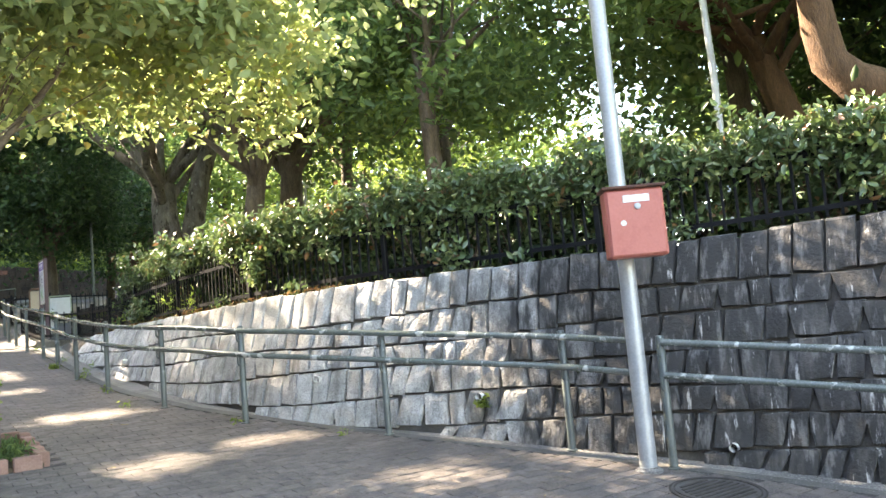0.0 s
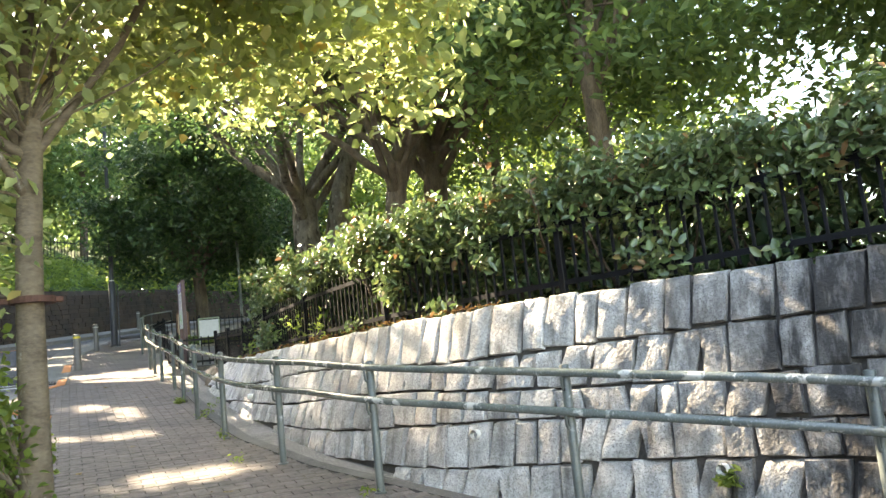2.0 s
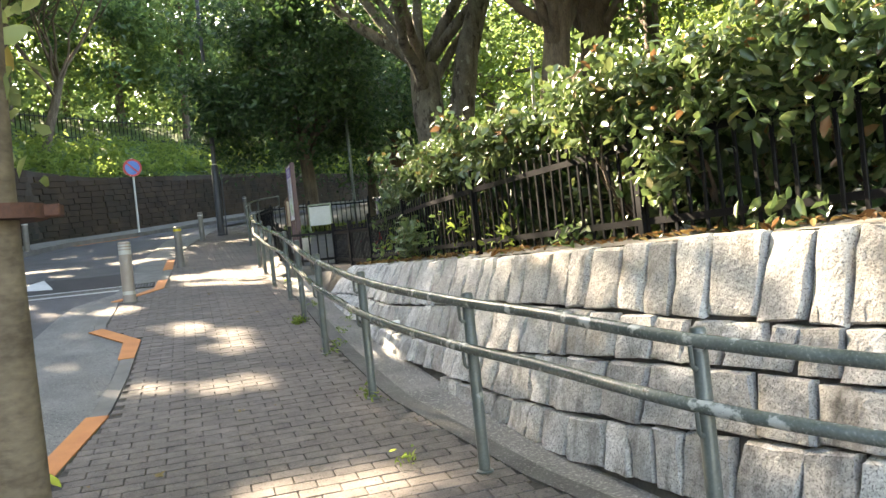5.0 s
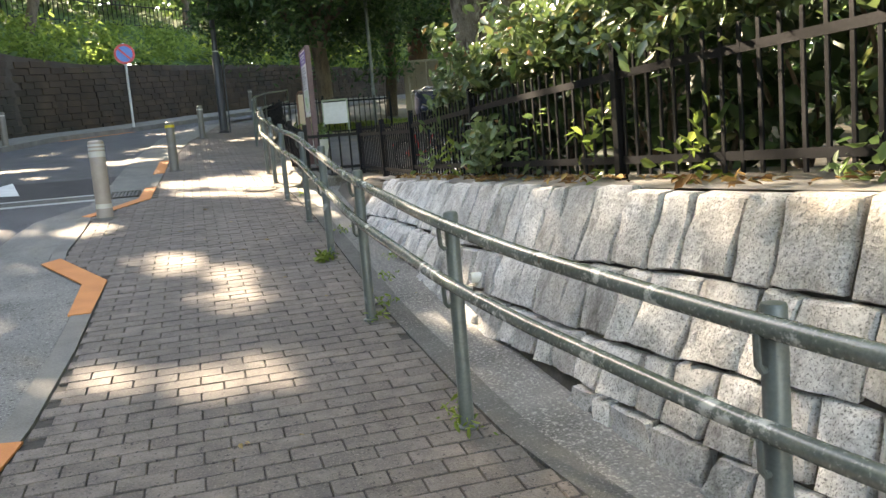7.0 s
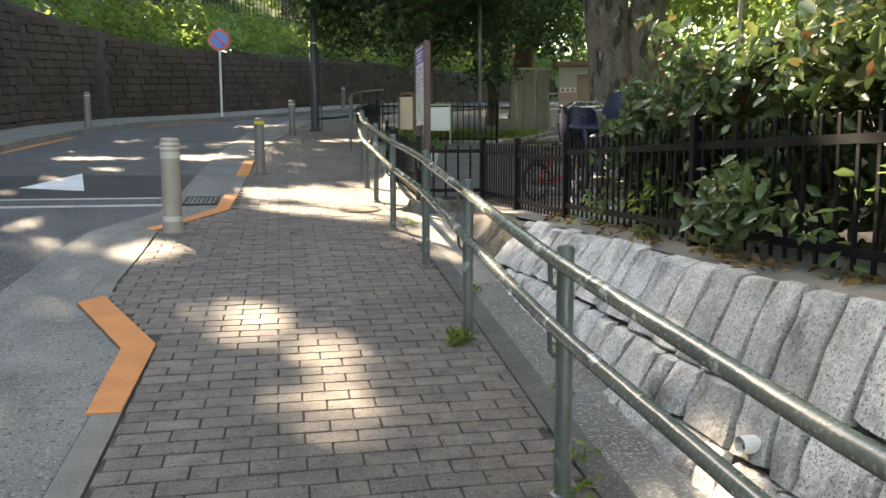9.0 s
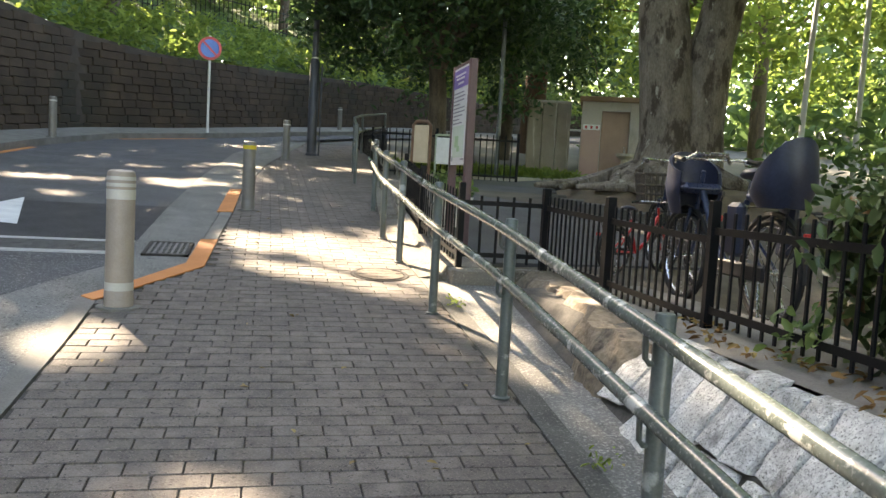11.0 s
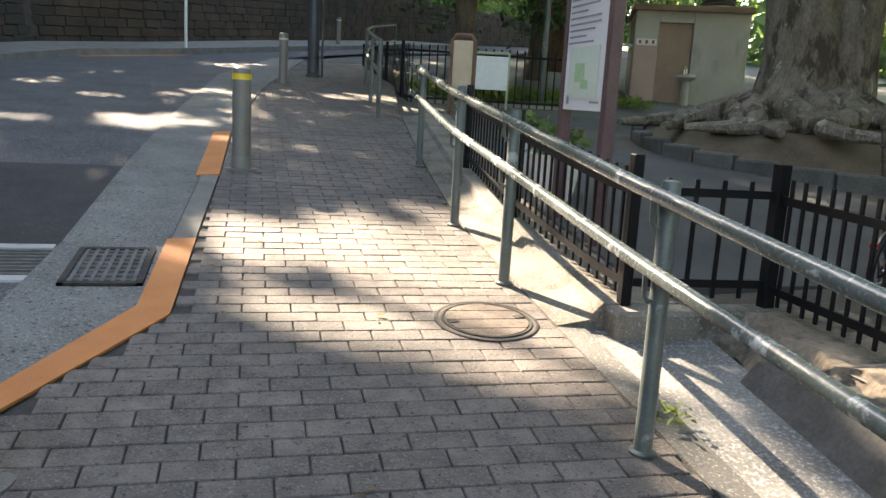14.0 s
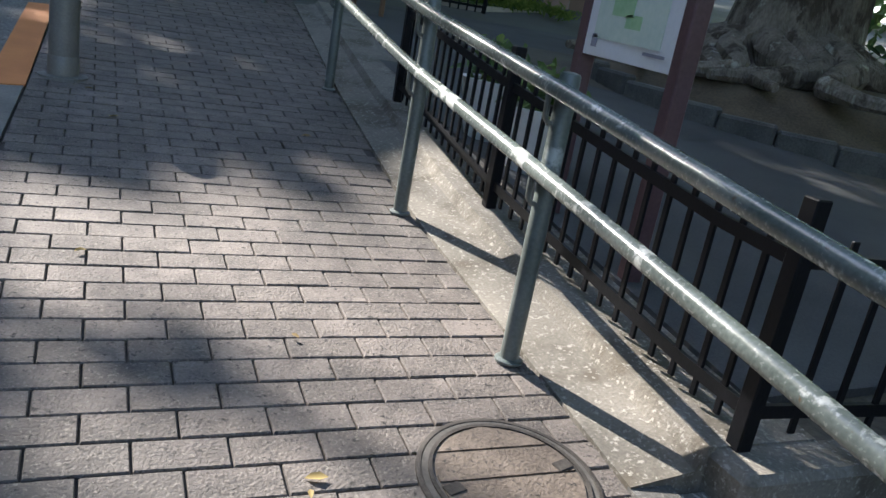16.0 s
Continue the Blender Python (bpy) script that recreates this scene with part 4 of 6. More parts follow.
manhole(*MH, 0.235, "round iron manhole cover filled with brick pavers", True)
manhole(4.62, 2.95, 0.30, "round rusty iron manhole cover near the wall", False)

# ---- old block wall across the road, hillside behind it ----
def far_top(y):
    return 5.6 - max(0.0, min(1.0, (y - 29.5) / 5)) * 0.3 + max(0.0, min(10.0, y - 34.5)) * 0.09 + max(0.0, y - 44.5) * 0.05


far_wall = new("wall_far", None)
setting(far_wall, "tall dark retaining wall of old stone blocks with damp stains", "stone wall")
fd = arc(FAR_BASE)


def far_point(s, z, out=0.0):
    i = max(0, min(len(fd) - 2, max((j for j in range(len(fd)) if fd[j] <= s), default=0)))
    u = (s - fd[i]) / (fd[i + 1] - fd[i])
    x, y = (FAR_BASE[i][k] + u * (FAR_BASE[i + 1][k] - FAR_BASE[i][k]) for k in (0, 1))
    d = Vector((FAR_BASE[i + 1][0] - FAR_BASE[i][0], FAR_BASE[i + 1][1] - FAR_BASE[i][1], 0)).normalized()
    n = Vector((d.y, -d.x, 0))
    back = (z - gz(y)) * 0.10
    return Vector((x, y, z)) + n * (out - back), d, n


g = Geo()
verts, faces = [], []
fss = steps(0, fd[-1], 1.0)
for s in fss:
    y = far_point(s, 0)[0].y
    for z in (gz(y) - 0.3, (gz(y) + far_top(y)) / 2, far_top(y)):
        verts.append(far_point(s, z, -0.03)[0])
    verts.append(far_point(s, far_top(y), -0.5)[0])
for j in range(len(fss) - 1):
    for i in range(3):
        faces.append((j * 4 + i, j * 4 + i + 1, (j + 1) * 4 + i + 1, (j + 1) * 4 + i))
g.add(verts, faces).obj("backing", m_wallback, far_wall)
bv = [(-.5, -.2, -.5), (.5, -.2, -.5), (.5, -.2, .5), (-.5, -.2, .5), (-.485, .5, -.455), (.485, .5, -.455), (.485, .5, .455), (-.485, .5, .455), (-.5, .3, -.5), (.5, .3, -.5), (.5, .3, .5), (-.5, .3, .5)]
bf = [(4, 7, 6, 5)] + [(8 + i, 8 + (i + 1) % 4, 4 + (i + 1) % 4, 4 + i) for i in range(4)] + [(i, (i + 1) % 4, 8 + (i + 1) % 4, 8 + i) for i in range(4)]
block = Geo().add(bv, [tuple(reversed(f)) for f in bf]).mesh("block", m_darkwall)
rest = Geo()
rnd = random.Random(11)
count = 0
for row in range(16):
    s = 0.25 * (row % 2) + rnd.uniform(0, 0.2)
    while s < fd[-1] - 1:
        w = rnd.uniform(0.42, 0.80)
        p, d, n = far_point(s + w / 2, 0)
        zc = gz(p.y) + 0.02 + row * 0.200 + 0.10
        s += w
        if p.y < 14 or zc + 0.10 > far_top(p.y):
            continue
        p, d, n = far_point(s - w / 2, zc, 0.0)
        m = Matrix.Translation(p) @ Matrix(((d.x, n.x, 0, 0), (d.y, n.y, 0, 0), (0.104 * d.y, 0, 1, 0), (0, 0, 0, 1))) @ Matrix.Rotation(rnd.uniform(-0.012, 0.012), 4, "X") @ Matrix.Diagonal((w - 0.018, 0.07 + rnd.uniform(0, 0.015), 0.186, 1))
        if 27 < p.y < 39 and count < 300:
            o = new("block", block)
            o.parent = far_wall
            o.matrix_basis = m
            count += 1
        else:
            rest.add([m @ Vector(v) for v in bv], [tuple(reversed(f)) for f in bf])
tagged(rest.obj("more_blocks", m_darkwall, far_wall), kind="stuff")
g = Geo()
verts, faces = [], []
for s in fss:
    y = far_point(s, 0)[0].y
    for out, dz in ((-0.45, 0.0), (-1.5, 0.55), (-3.5, 1.7), (-7.0, 3.2), (-14, 5.0), (-30, 7.0)):
        p = far_point(s, far_top(y), out)[0]
        verts.append((p.x, p.y, far_top(y) + dz + 0.15 * math.sin(s * 0.9 + out)))
for j in range(len(fss) - 1):
    for i in range(5):
        faces.append((j * 6 + i, j * 6 + i + 1, (j + 1) * 6 + i + 1, (j + 1) * 6 + i))
setting(g.add(verts, faces).obj("hillside", m_grass, smooth=True), "overgrown green bank above the old wall", "hillside")
hill_fence = thing("hill_fence", "black iron railing along the wooded bank", "fence", "park fences")
hp = [s for s in steps(36, 78, 0.26)]
hpts = []
for s in hp:
    y = far_point(s, 0)[0].y
    p = far_point(s, far_top(y), -4.2)[0]
    hpts.append(Vector((p.x, p.y, far_top(y) + 1.95)))
for dz in (0.15, 0.95):
    Geo().tube([p + Vector((0, 0, dz)) for p in hpts], 0.025, 5).obj("rail", m_black, hill_fence)
bar = Geo().box((0, 0, 0.5), (0.03, 0.03, 1.2)).mesh("picket", m_black)
for p in hpts:
    o = new("picket", bar)
    o.parent = hill_fence
    o.location = p

# ---- foliage ----
# gaps in the crowns, where the sun reaches the street: x, y and half widths on the ground
GAPS = [(1.95, 19.05, 0.75, 0.62), (2.45, 18.7, 0.50, 0.42), (1.2, 18.73, 0.32, 0.2), (2.95, 18.7, 0.4, 0.7), (1.33, 14.25, 0.30, 0.24), (1.84, 12.65, 0.28, 0.28),
        (1.72, 11.22, 0.32, 0.25), (1.05, 11.4, 0.35, 0.22), (2.1, 8.75, 0.55, 0.3), (1.86, 13.4, 0.22, 0.36), (1.45, 13.85, 0.22, 0.3), (3.08, 11.5, 0.2, 0.3),
        (0.6, 16.1, 0.28, 0.36), (2.05, 6.1, 0.45, 0.3), (3.0, 6.35, 0.4, 0.2),
        (-0.3, 16.4, 0.15, 0.3), (0.15, 14.5, 0.12, 0.2), (-1.4, 20.9, 0.2, 0.3), (-0.8, 17.5, 0.15, 0.3), (0.30, 12.8, 0.12, 0.2), (0.62, 11.9, 0.14, 0.16), (2.4, 17.75, 0.55, 0.45), (2.95, 17.5, 0.35, 0.4), (2.95, 16.4, 0.25, 0.4), (3.0, 15.5, 0.15, 0.3),
        (1.9, 17.95, 0.6, 0.25), (2.95, 19.6, 0.5, 0.5), (3.7, 16.2, 0.18, 0.5)]
GAPS_WIDE = [(-0.6, 31.6, 1.6, 0.8), (-2.0, 27.0, 1.0, 0.4), (-1.5, 23.5, 0.7, 0.3), (1.7, 26.5, 0.9, 0.4), (3.1, 26.6, 0.8, 0.4), (2.6, 3.0, 0.5, 0.3), (3.4, 4.4, 0.5, 0.25), (0.3, 23.6, 0.5, 0.5),
             (-1.7, 19.6, 0.3, 0.15), (-2.6, 22.0, 0.45, 0.2), (-0.9, 22.0, 0.3, 0.18), (-2.3, 24.6, 0.5, 0.2), (-3.0, 28.6, 0.8, 0.3), (-0.6, 25.6, 0.4, 0.2), (-1.1, 28.6, 0.5, 0.25), (-2.9, 18.4, 0.35, 0.2)]


def sun_foot(p):
    """Where the sun's ray through p meets the street's slope."""
    d = np.array(sun_dir)
    p = np.asarray(p, dtype=float)
    t = (p[..., 2] - (0.104 * p[..., 1] - 0.364)) / (d[2] - 0.104 * d[1])
    return p[..., 0] - d[0] * t, p[..., 1] - d[1] * t


def in_gap(p):
    """True for leaves that would stand in a gap's light."""
    x, y = sun_foot(p)
    hit = np.zeros(len(x), bool)
    hedge_tops = [(*map(float, sun_foot((4.1, yy, 2.55))), 0.4, 0.38) for yy in (9.4, 10.6, 11.7, 12.8)]
    for a, b, c, e in GAPS + GAPS_WIDE + hedge_tops:
        wob = 1 + 0.35 * np.sin(5 * np.arctan2(y - b, x - a) + a * 7) + 0.2 * np.sin(11 * np.arctan2(y - b, x - a) + b)
        hit |= ((x - a) / c) ** 2 + ((y - b) / e) ** 2 < 1.5 * wob
    return hit


def leaf_cloud(name, centres, spread, count, size, mat, parent=None, up=0.5, seed=1, out=None, label="", kind="", aspect=0.5, flatten=1.0, gaps=False):
    """Many small folded leaves scattered round clump centres, as one mesh."""
    r = np.random.RandomState(seed)
    c = np.asarray(centres, dtype=float)
    k = r.randint(0, len(c), count)
    off = r.normal(0, 1, (count, 3))
    off *= np.asarray(spread if np.ndim(spread) else [spread] * 3) * np.array([1, 1, flatten])
    p = c[k] + off
    if gaps:
        p = p[~in_gap(p)]
        count = len(p)
    nrm = r.normal(0, 1, (count, 3)) + np.array([0, 0, up * 2])
    if out is not None:
        nrm += np.asarray(out)
    nrm /= np.linalg.norm(nrm, axis=1)[:, None]
    t = np.cross(nrm, r.normal(0, 1, (count, 3)))
    t[:, 2] -= 0.35
    t -= nrm * (t * nrm).sum(1)[:, None]
    t /= np.linalg.norm(t, axis=1)[:, None] + 1e-9
    b = np.cross(nrm, t)
    s = size * r.uniform(0.6, 1.25, count)[:, None]
    v = np.empty((count, 6, 3))
    v[:, 0] = p - t * s * 0.5
    v[:, 1] = p - t * s * 0.12 + b * s * aspect * 0.5 + nrm * s * 0.10
    v[:, 2] = p + t * s * 0.28 + b * s * aspect * 0.36 + nrm * s * 0.07
    v[:, 3] = p + t * s * 0.55 - nrm * s * 0.06
    v[:, 4] = p + t * s * 0.28 - b * s * aspect * 0.36 + nrm * s * 0.07
    v[:, 5] = p - t * s * 0.12 - b * s * aspect * 0.5 + nrm * s * 0.10
    base = (np.arange(count) * 6)[:, None]
    f = np.concatenate([base + np.array([[0, 3, 2, 1]]), base + np.array([[0, 5, 4, 3]])]).astype(np.int32)
    me = bpy.data.meshes.new(name)
    me.vertices.add(count * 6)
    me.vertices.foreach_set("co", v.reshape(-1))
    me.loops.add(len(f) * 4)
    me.loops.foreach_set("vertex_index", f.reshape(-1))
    me.polygons.add(len(f))
    me.polygons.foreach_set("loop_start", np.arange(len(f), dtype=np.int32) * 4)
    me.materials.append(mat)
    me.update()
    me.validate()
    ob = new(name, me)
    if parent:
        ob.parent = parent
    return tagged(ob, label, kind=kind)


def shell(c, rad, n, seed, low=-0.6, fill=0.55):
    """n clump centres in the outer part of an uneven crown."""
    r = np.random.RandomState(seed)
    out = []
    while len(out) < n:
        d = r.normal(0, 1, 3)
        d /= np.linalg.norm(d)
        if d[2] < low:
            continue
        k = r.uniform(fill, 1.0) * (1 + 0.22 * math.sin(3 * math.atan2(d[1], d[0]) + seed) + 0.12 * math.sin(7 * d[2] + seed))
        out.append([c[0] + d[0] * rad[0] * k, c[1] + d[1] * rad[1] * k, c[2] + d[2] * rad[2] * k])
    return np.array(out)


def limb(g, a, b, r0, r1, rnd, n=7, bend=0.12):
    a, b = Vector(a), Vector(b)
    L = (b - a).length
    j = Vector((rnd.uniform(-1, 1), rnd.uniform(-1, 1), rnd.uniform(-0.3, 0.6))) * bend * L
    pts = [a.lerp(b, t / n) + j * math.sin(math.pi * t / n) + Vector((rnd.uniform(-1, 1), rnd.uniform(-1, 1), 0)) * 0.02 * L * (0 < t < n) for t in range(n + 1)]
    g.tube(pts, [r0 + (r1 - r0) * t / n for t in range(n + 1)], 10)
    return pts


def tree(base, height, trunk_r, crown, crown_r, leaves, size, bark, leafmat, label, seed, spread=0.45, clumps=60, lean=(0, 0), low=-0.6, fork=0.45, flare=1.5, group="park trees", cat="tree", limbs=8, fill=0.55, aspect=0.5, flatten=0.6):
    rnd = random.Random(seed)
    t = thing("tree", label, cat, group)
    g = Geo()
    b = Vector(base)
    top = b + Vector((lean[0], lean[1], height * fork))
    n = 10
    pts, rs = [], []
    for i in range(n + 1):
        u = i / n
        pts.append(b.lerp(top, u) + Vector((math.sin(u * 5 + seed), math.cos(u * 4 + seed), 0)) * trunk_r * 0.25 * u + Vector((0, 0, -0.15 if i == 0 else 0)))
        rs.append(trunk_r * (1 + (flare - 1) * max(0, 1 - u * 5) ** 2) * (1 - 0.25 * u))
    g.tube(pts, rs, 16)
    g.obj("trunk", bark, t, smooth=True)
    cs = shell(crown, crown_r, clumps, seed, low, fill)
    order = list(range(len(cs)))
    rnd.shuffle(order)
    order.sort(key=lambda o: cs[o][2] < crown[2] - 0.15 * crown_r[2])
    for i in range(limbs):
        g = Geo()
        tgt = Vector(cs[order[i]])
        lp = limb(g, pts[-1 - (i % 3)], tgt, trunk_r * rnd.uniform(0.25, 0.42), 0.012, rnd)
        for k in range(2):
            limb(g, lp[3 + k], Vector(cs[order[(i * 5 + k * 7 + limbs) % len(cs)]]), trunk_r * 0.14, 0.012, rnd)
        g.obj("limb", bark, t, smooth=True)
    leaf_cloud("crown", cs, spread, leaves, size, leafmat, t, seed=seed, aspect=aspect, flatten=flatten, gaps=leafmat is not m_pale)
    return t


# street tree with pale yellowing leaves
ST = (1.0, 7.2)
pale_tree = tree((ST[0], ST[1], gz(ST[1])), 4.8, 0.095, (1.75, 7.3, 4.65), (2.8, 2.4, 1.75), 30000, 0.125, m_street_bark, m_pale,
                 "young street tree with pale green yellowing leaves", 21, 0.28, 150, (0.03, 0.0), -0.75, 0.56, 1.2, "street trees", limbs=8, fill=0.35, aspect=0.55)
g = Geo()
band_z = gz(ST[1]) + 1.52
g.lathe([(0.10, band_z - 0.02), (0.135, band_z - 0.02), (0.135, band_z + 0.02), (0.10, band_z + 0.02)], (ST[0] + 0.02, ST[1], 0), 24)
g.box((ST[0] + 0.15, ST[1], band_z), (0.09, 0.05, 0.035), -0.1, 0.004)
g.box((ST[0] - 0.13, ST[1], band_z), (0.09, 0.05, 0.035), 0.1, 0.004)
g.obj("support_band", m_rust, pale_tree, "rusty iron support band")
rnd = random.Random(4)
g = Geo()
tips = []
for k in range(16):
    a = rnd.uniform(math.pi * 0.55, math.pi * 1.55)
    L = rnd.uniform(0.15, 0.45)
    z1 = rnd.uniform(0.25, 1.65)
    p0 = Vector((ST[0], ST[1], gz(ST[1]) + 0.05))
    p1 = Vector((ST[0] - 0.16 - L * 0.85 + rnd.uniform(-0.05, 0.10), ST[1] + math.sin(a) * L * 0.7 - 0.05, gz(ST[1]) + z1))
    lp = limb(g, p0 + Vector((0, 0, rnd.uniform(0, 0.2))), p1, 0.012, 0.004, rnd, 6, 0.2)
    tips += [lp[-1], lp[-2], lp[-3], lp[-4]]
g.obj("sucker_growth", m_street_bark, pale_tree)
leaf_cloud("sucker_leaves", tips, 0.07, 1500, 0.068, m_bright, pale_tree, seed=5, aspect=0.7)
rr = np.random.RandomState(22)
low_c = [[ST[0] - 0.12 - 0.85 * rr.rand() ** 1.3, ST[1] + rr.uniform(-0.5, 0.5), gz(ST[1]) + rr.uniform(1.5, 3.9)] for _ in range(60)]
low_c += [[ST[0] + rr.uniform(-1.3, 1.0), ST[1] + rr.uniform(-0.9, 0.6), gz(ST[1]) + rr.uniform(3.0, 4.0)] for _ in range(50)]
low_c += [[rr.uniform(0.7, 3.6), rr.uniform(7.4, 9.2), rr.uniform(3.6, 4.3)] for _ in range(34)]
leaf_cloud("lower_foliage", low_c, 0.15, 5200, 0.10, m_pale, pale_tree, seed=23, aspect=0.6)
g = Geo()
for c in low_c[:110:4]:
    limb(g, (ST[0] + 0.02, ST[1], min(c[2] - 0.1, gz(ST[1]) + 2.6)), c, 0.012, 0.004, rnd, 5, 0.1)
g.obj("twig_work", m_street_bark, pale_tree)
# tree pit
pit = thing("tree_pit", "grassy tree pit with a reddish brick border", "planting bed")
m_border = material("red_border_brick", (0.22, 0.12, 0.09), (0.36, 0.22, 0.17), 6, 0.9, 0.4, 80, vary=0.2)
x0, x1, y0, y1 = 0.40, 1.34, 6.7, 7.85
Geo().prism([(x0, y0), (x1, y0), (x1, y1), (x0, y1)], lambda x, y: gz(y) - 0.05, lambda x, y: gz(y) + 0.02).obj("soil", m_soil, pit)
bb = Geo().box((0, 0, 0.0), (0.20, 0.09, 0.16), 0, 0.008).mesh("border_brick", m_border)
for (ax, ay), (bx2, by2) in (((x0, y0), (x1, y0)), ((x1, y0), (x1, y1)), ((x1, y1), (x0, y1)), ((x0, y1), (x0, y0))):
    L = math.hypot(bx2 - ax, by2 - ay)
    n = int(L / 0.208)
    for k in range(n):
        u = (k + 0.5) / n
        o = new("border_brick", bb)
        o.parent = pit
        y = ay + (by2 - ay) * u
        o.matrix_basis = pose(ax + (bx2 - ax) * u, y, gz(y) + 0.01, 0, 0, math.degrees(math.atan2(by2 - ay, bx2 - ax)))
r = np.random.RandomState(2)
tufts = np.array([[r.uniform(x0 + 0.08, x1 - 0.08), r.uniform(y0 + 0.08, y1 - 0.08), gz(7.4) + 0.05] for _ in range(120)])
leaf_cloud("grass_tuft", tufts, [0.04, 0.04, 0.03], 1800, 0.085, m_mid, pit, up=-0.3, seed=9, aspect=0.16)

# ---- hedge on the wall ----
r = np.random.RandomState(7)
front, inner = [], []
for y in np.arange(-4.0, 14.45, 0.07):
    f = along(FENCE, y)
    end = max(0.0, (y - 13.2) / 1.3)
    zt = 2.44 + 0.20 * noise.noise(Vector((y * 0.8, 3.0, 0))) + 0.14 * noise.noise(Vector((y * 2.6, 7.0, 0))) + (0.10 if y > 6 else 0.0) - 0.45 * end ** 2
    zb = wall_top_z(y)
    wid = 0.95 - 0.3 * end
    for k in range(9):
        h = r.uniform(0.02, 1.0)
        clump = noise.noise(Vector((y * 1.5, h * 2.2, 1.0)))
        bare = min(1.0, max(0.0, y - 8.6))
        if h > 0.58 + 0.12 * bare + (0.25 - 0.12 * bare) * noise.noise(Vector((y * 1.1, 0, 9))):
            front.append([f + 0.02 + 0.14 * bare - (0.14 + 0.20 * clump) * (h - 0.25), y, zb + (zt - zb) * h])
        elif clump > 0.26 + 0.30 * bare:
            front.append([f - 0.05 - 0.08 * clump, y, zb + (zt - zb) * h])
        elif r.rand() < 0.5 - 0.46 * bare:
            front.append([f + 0.10 + 0.28 * r.rand(), y, zb + (zt - zb) * h])
    for k in range(5):
        front.append([f + r.uniform(0.0, wid), y, zt - r.uniform(0.0, 0.14)])
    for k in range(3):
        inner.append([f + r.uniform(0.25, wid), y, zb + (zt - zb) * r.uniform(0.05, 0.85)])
for k in range(46):
    y = r.uniform(-3.5, 14.0)
    f, x = along(FENCE, y), r.uniform(-0.15, 0.5)
    for t in range(5):
        front.append([f + x - 0.05 * t, y + 0.03 * t, 2.42 + 0.06 * t])
hedge = thing("hedge", "dense dark green broad-leaved hedge growing through the fence", "hedge")
leaf_cloud("foliage", front, [0.05, 0.06, 0.06], 60000, 0.078, m_hedge, hedge, up=0.35, seed=31, out=(-0.7, -0.15, 0), aspect=0.52)
# fills the hedge's core with leaves coloured dark to stand in for its shade
leaf_cloud("inner_foliage", inner, [0.12, 0.12, 0.12], 7000, 0.16, m_hedge_shaded, hedge, up=0.2, seed=32)
g = Geo()
rnd = random.Random(6)
for y in np.arange(-3.8, 14.6, 0.42):
    f = along(FENCE, y) + 0.35 + rnd.uniform(-0.1, 0.1)
    for k in range(3):
        limb(g, (f, y, wall_top_z(y) - 0.03), (f + rnd.uniform(-0.45, 0.35), y + rnd.uniform(-0.3, 0.3), wall_top_z(y) + rnd.uniform(0.5, 0.85)), 0.016, 0.005, rnd, 5, 0.12)
g.obj("stem_work", m_bark, hedge)
# weeds and litter at the fence's foot
def tuft(x, y, z, n, size, seed, label="small green weed in a paving joint"):
    t = thing("weed", label, "weed", "weeds", at=(x, y, z))
    leaf_cloud("leaves", np.array([[0, 0, 0.03], [0.02, 0.01, 0.05], [-0.02, 0.0, 0.04]]), [0.035, 0.035, 0.02], n, size, m_bright, t, seed=seed, aspect=0.4)
for k, (x, y) in enumerate([(2.60, 10.12), (2.62, 10.3), (2.57, 13.42), (3.05, 13.2), (2.72, 12.0), (2.60, 11.75), (2.85, 12.6), (2.9, 14.4), (3.1, 7.2), (2.85, 16.9), (3.6, 6.0), (2.5, 8.9)]):
    tuft(x, y, gz(y), 22, 0.04, 60 + k)
tuft(2.555, 13.44, gz(13.4), 70, 0.05, 90)
tuft(4.52, 5.15, 0.42, 60, 0.06, 91, "green weed under a drain pipe")
lit = leaf_cloud("leaf_litter", [[along(FENCE, y) - 0.1 + 0.1 * math.sin(y * 5), y, wall_top_z(y) + 0.02] for y in np.arange(7, 15.5, 0.15)], [0.07, 0.08, 0.008], 450, 0.055,
                 leaf_material("dead_leaf", [(0, (0.10, 0.05, 0.02)), (0.6, (0.22, 0.13, 0.05)), (1, (0.30, 0.22, 0.08))], 0.1, 0.8, 0.2), None, up=1.5, seed=44)
tagged(lit, "dry brown leaves under the hedge", "leaf litter", kind="stuff")
low_shrub = []
for y in np.arange(9.3, 14.9, 0.85):
    low_shrub.append((along(FENCE, y) - 0.03, y))
for k, (x, y) in enumerate(low_shrub):
    s = thing("shrub", "young light green shrub shoot at the fence foot", "shrub", "shoots at the fence", at=(x, y, wall_top_z(y)))
    hh = 0.10 + 0.26 * abs(math.sin(k * 2.7))
    leaf_cloud("leaves", [[0, 0, 0.06], [-0.04, 0.05, hh * 0.6], [0.0, -0.04, hh]], [0.055, 0.07, 0.05], 42, 0.07, m_bright if k % 3 else m_mid, s, seed=100 + k, out=(-0.4, 0, 0.3))

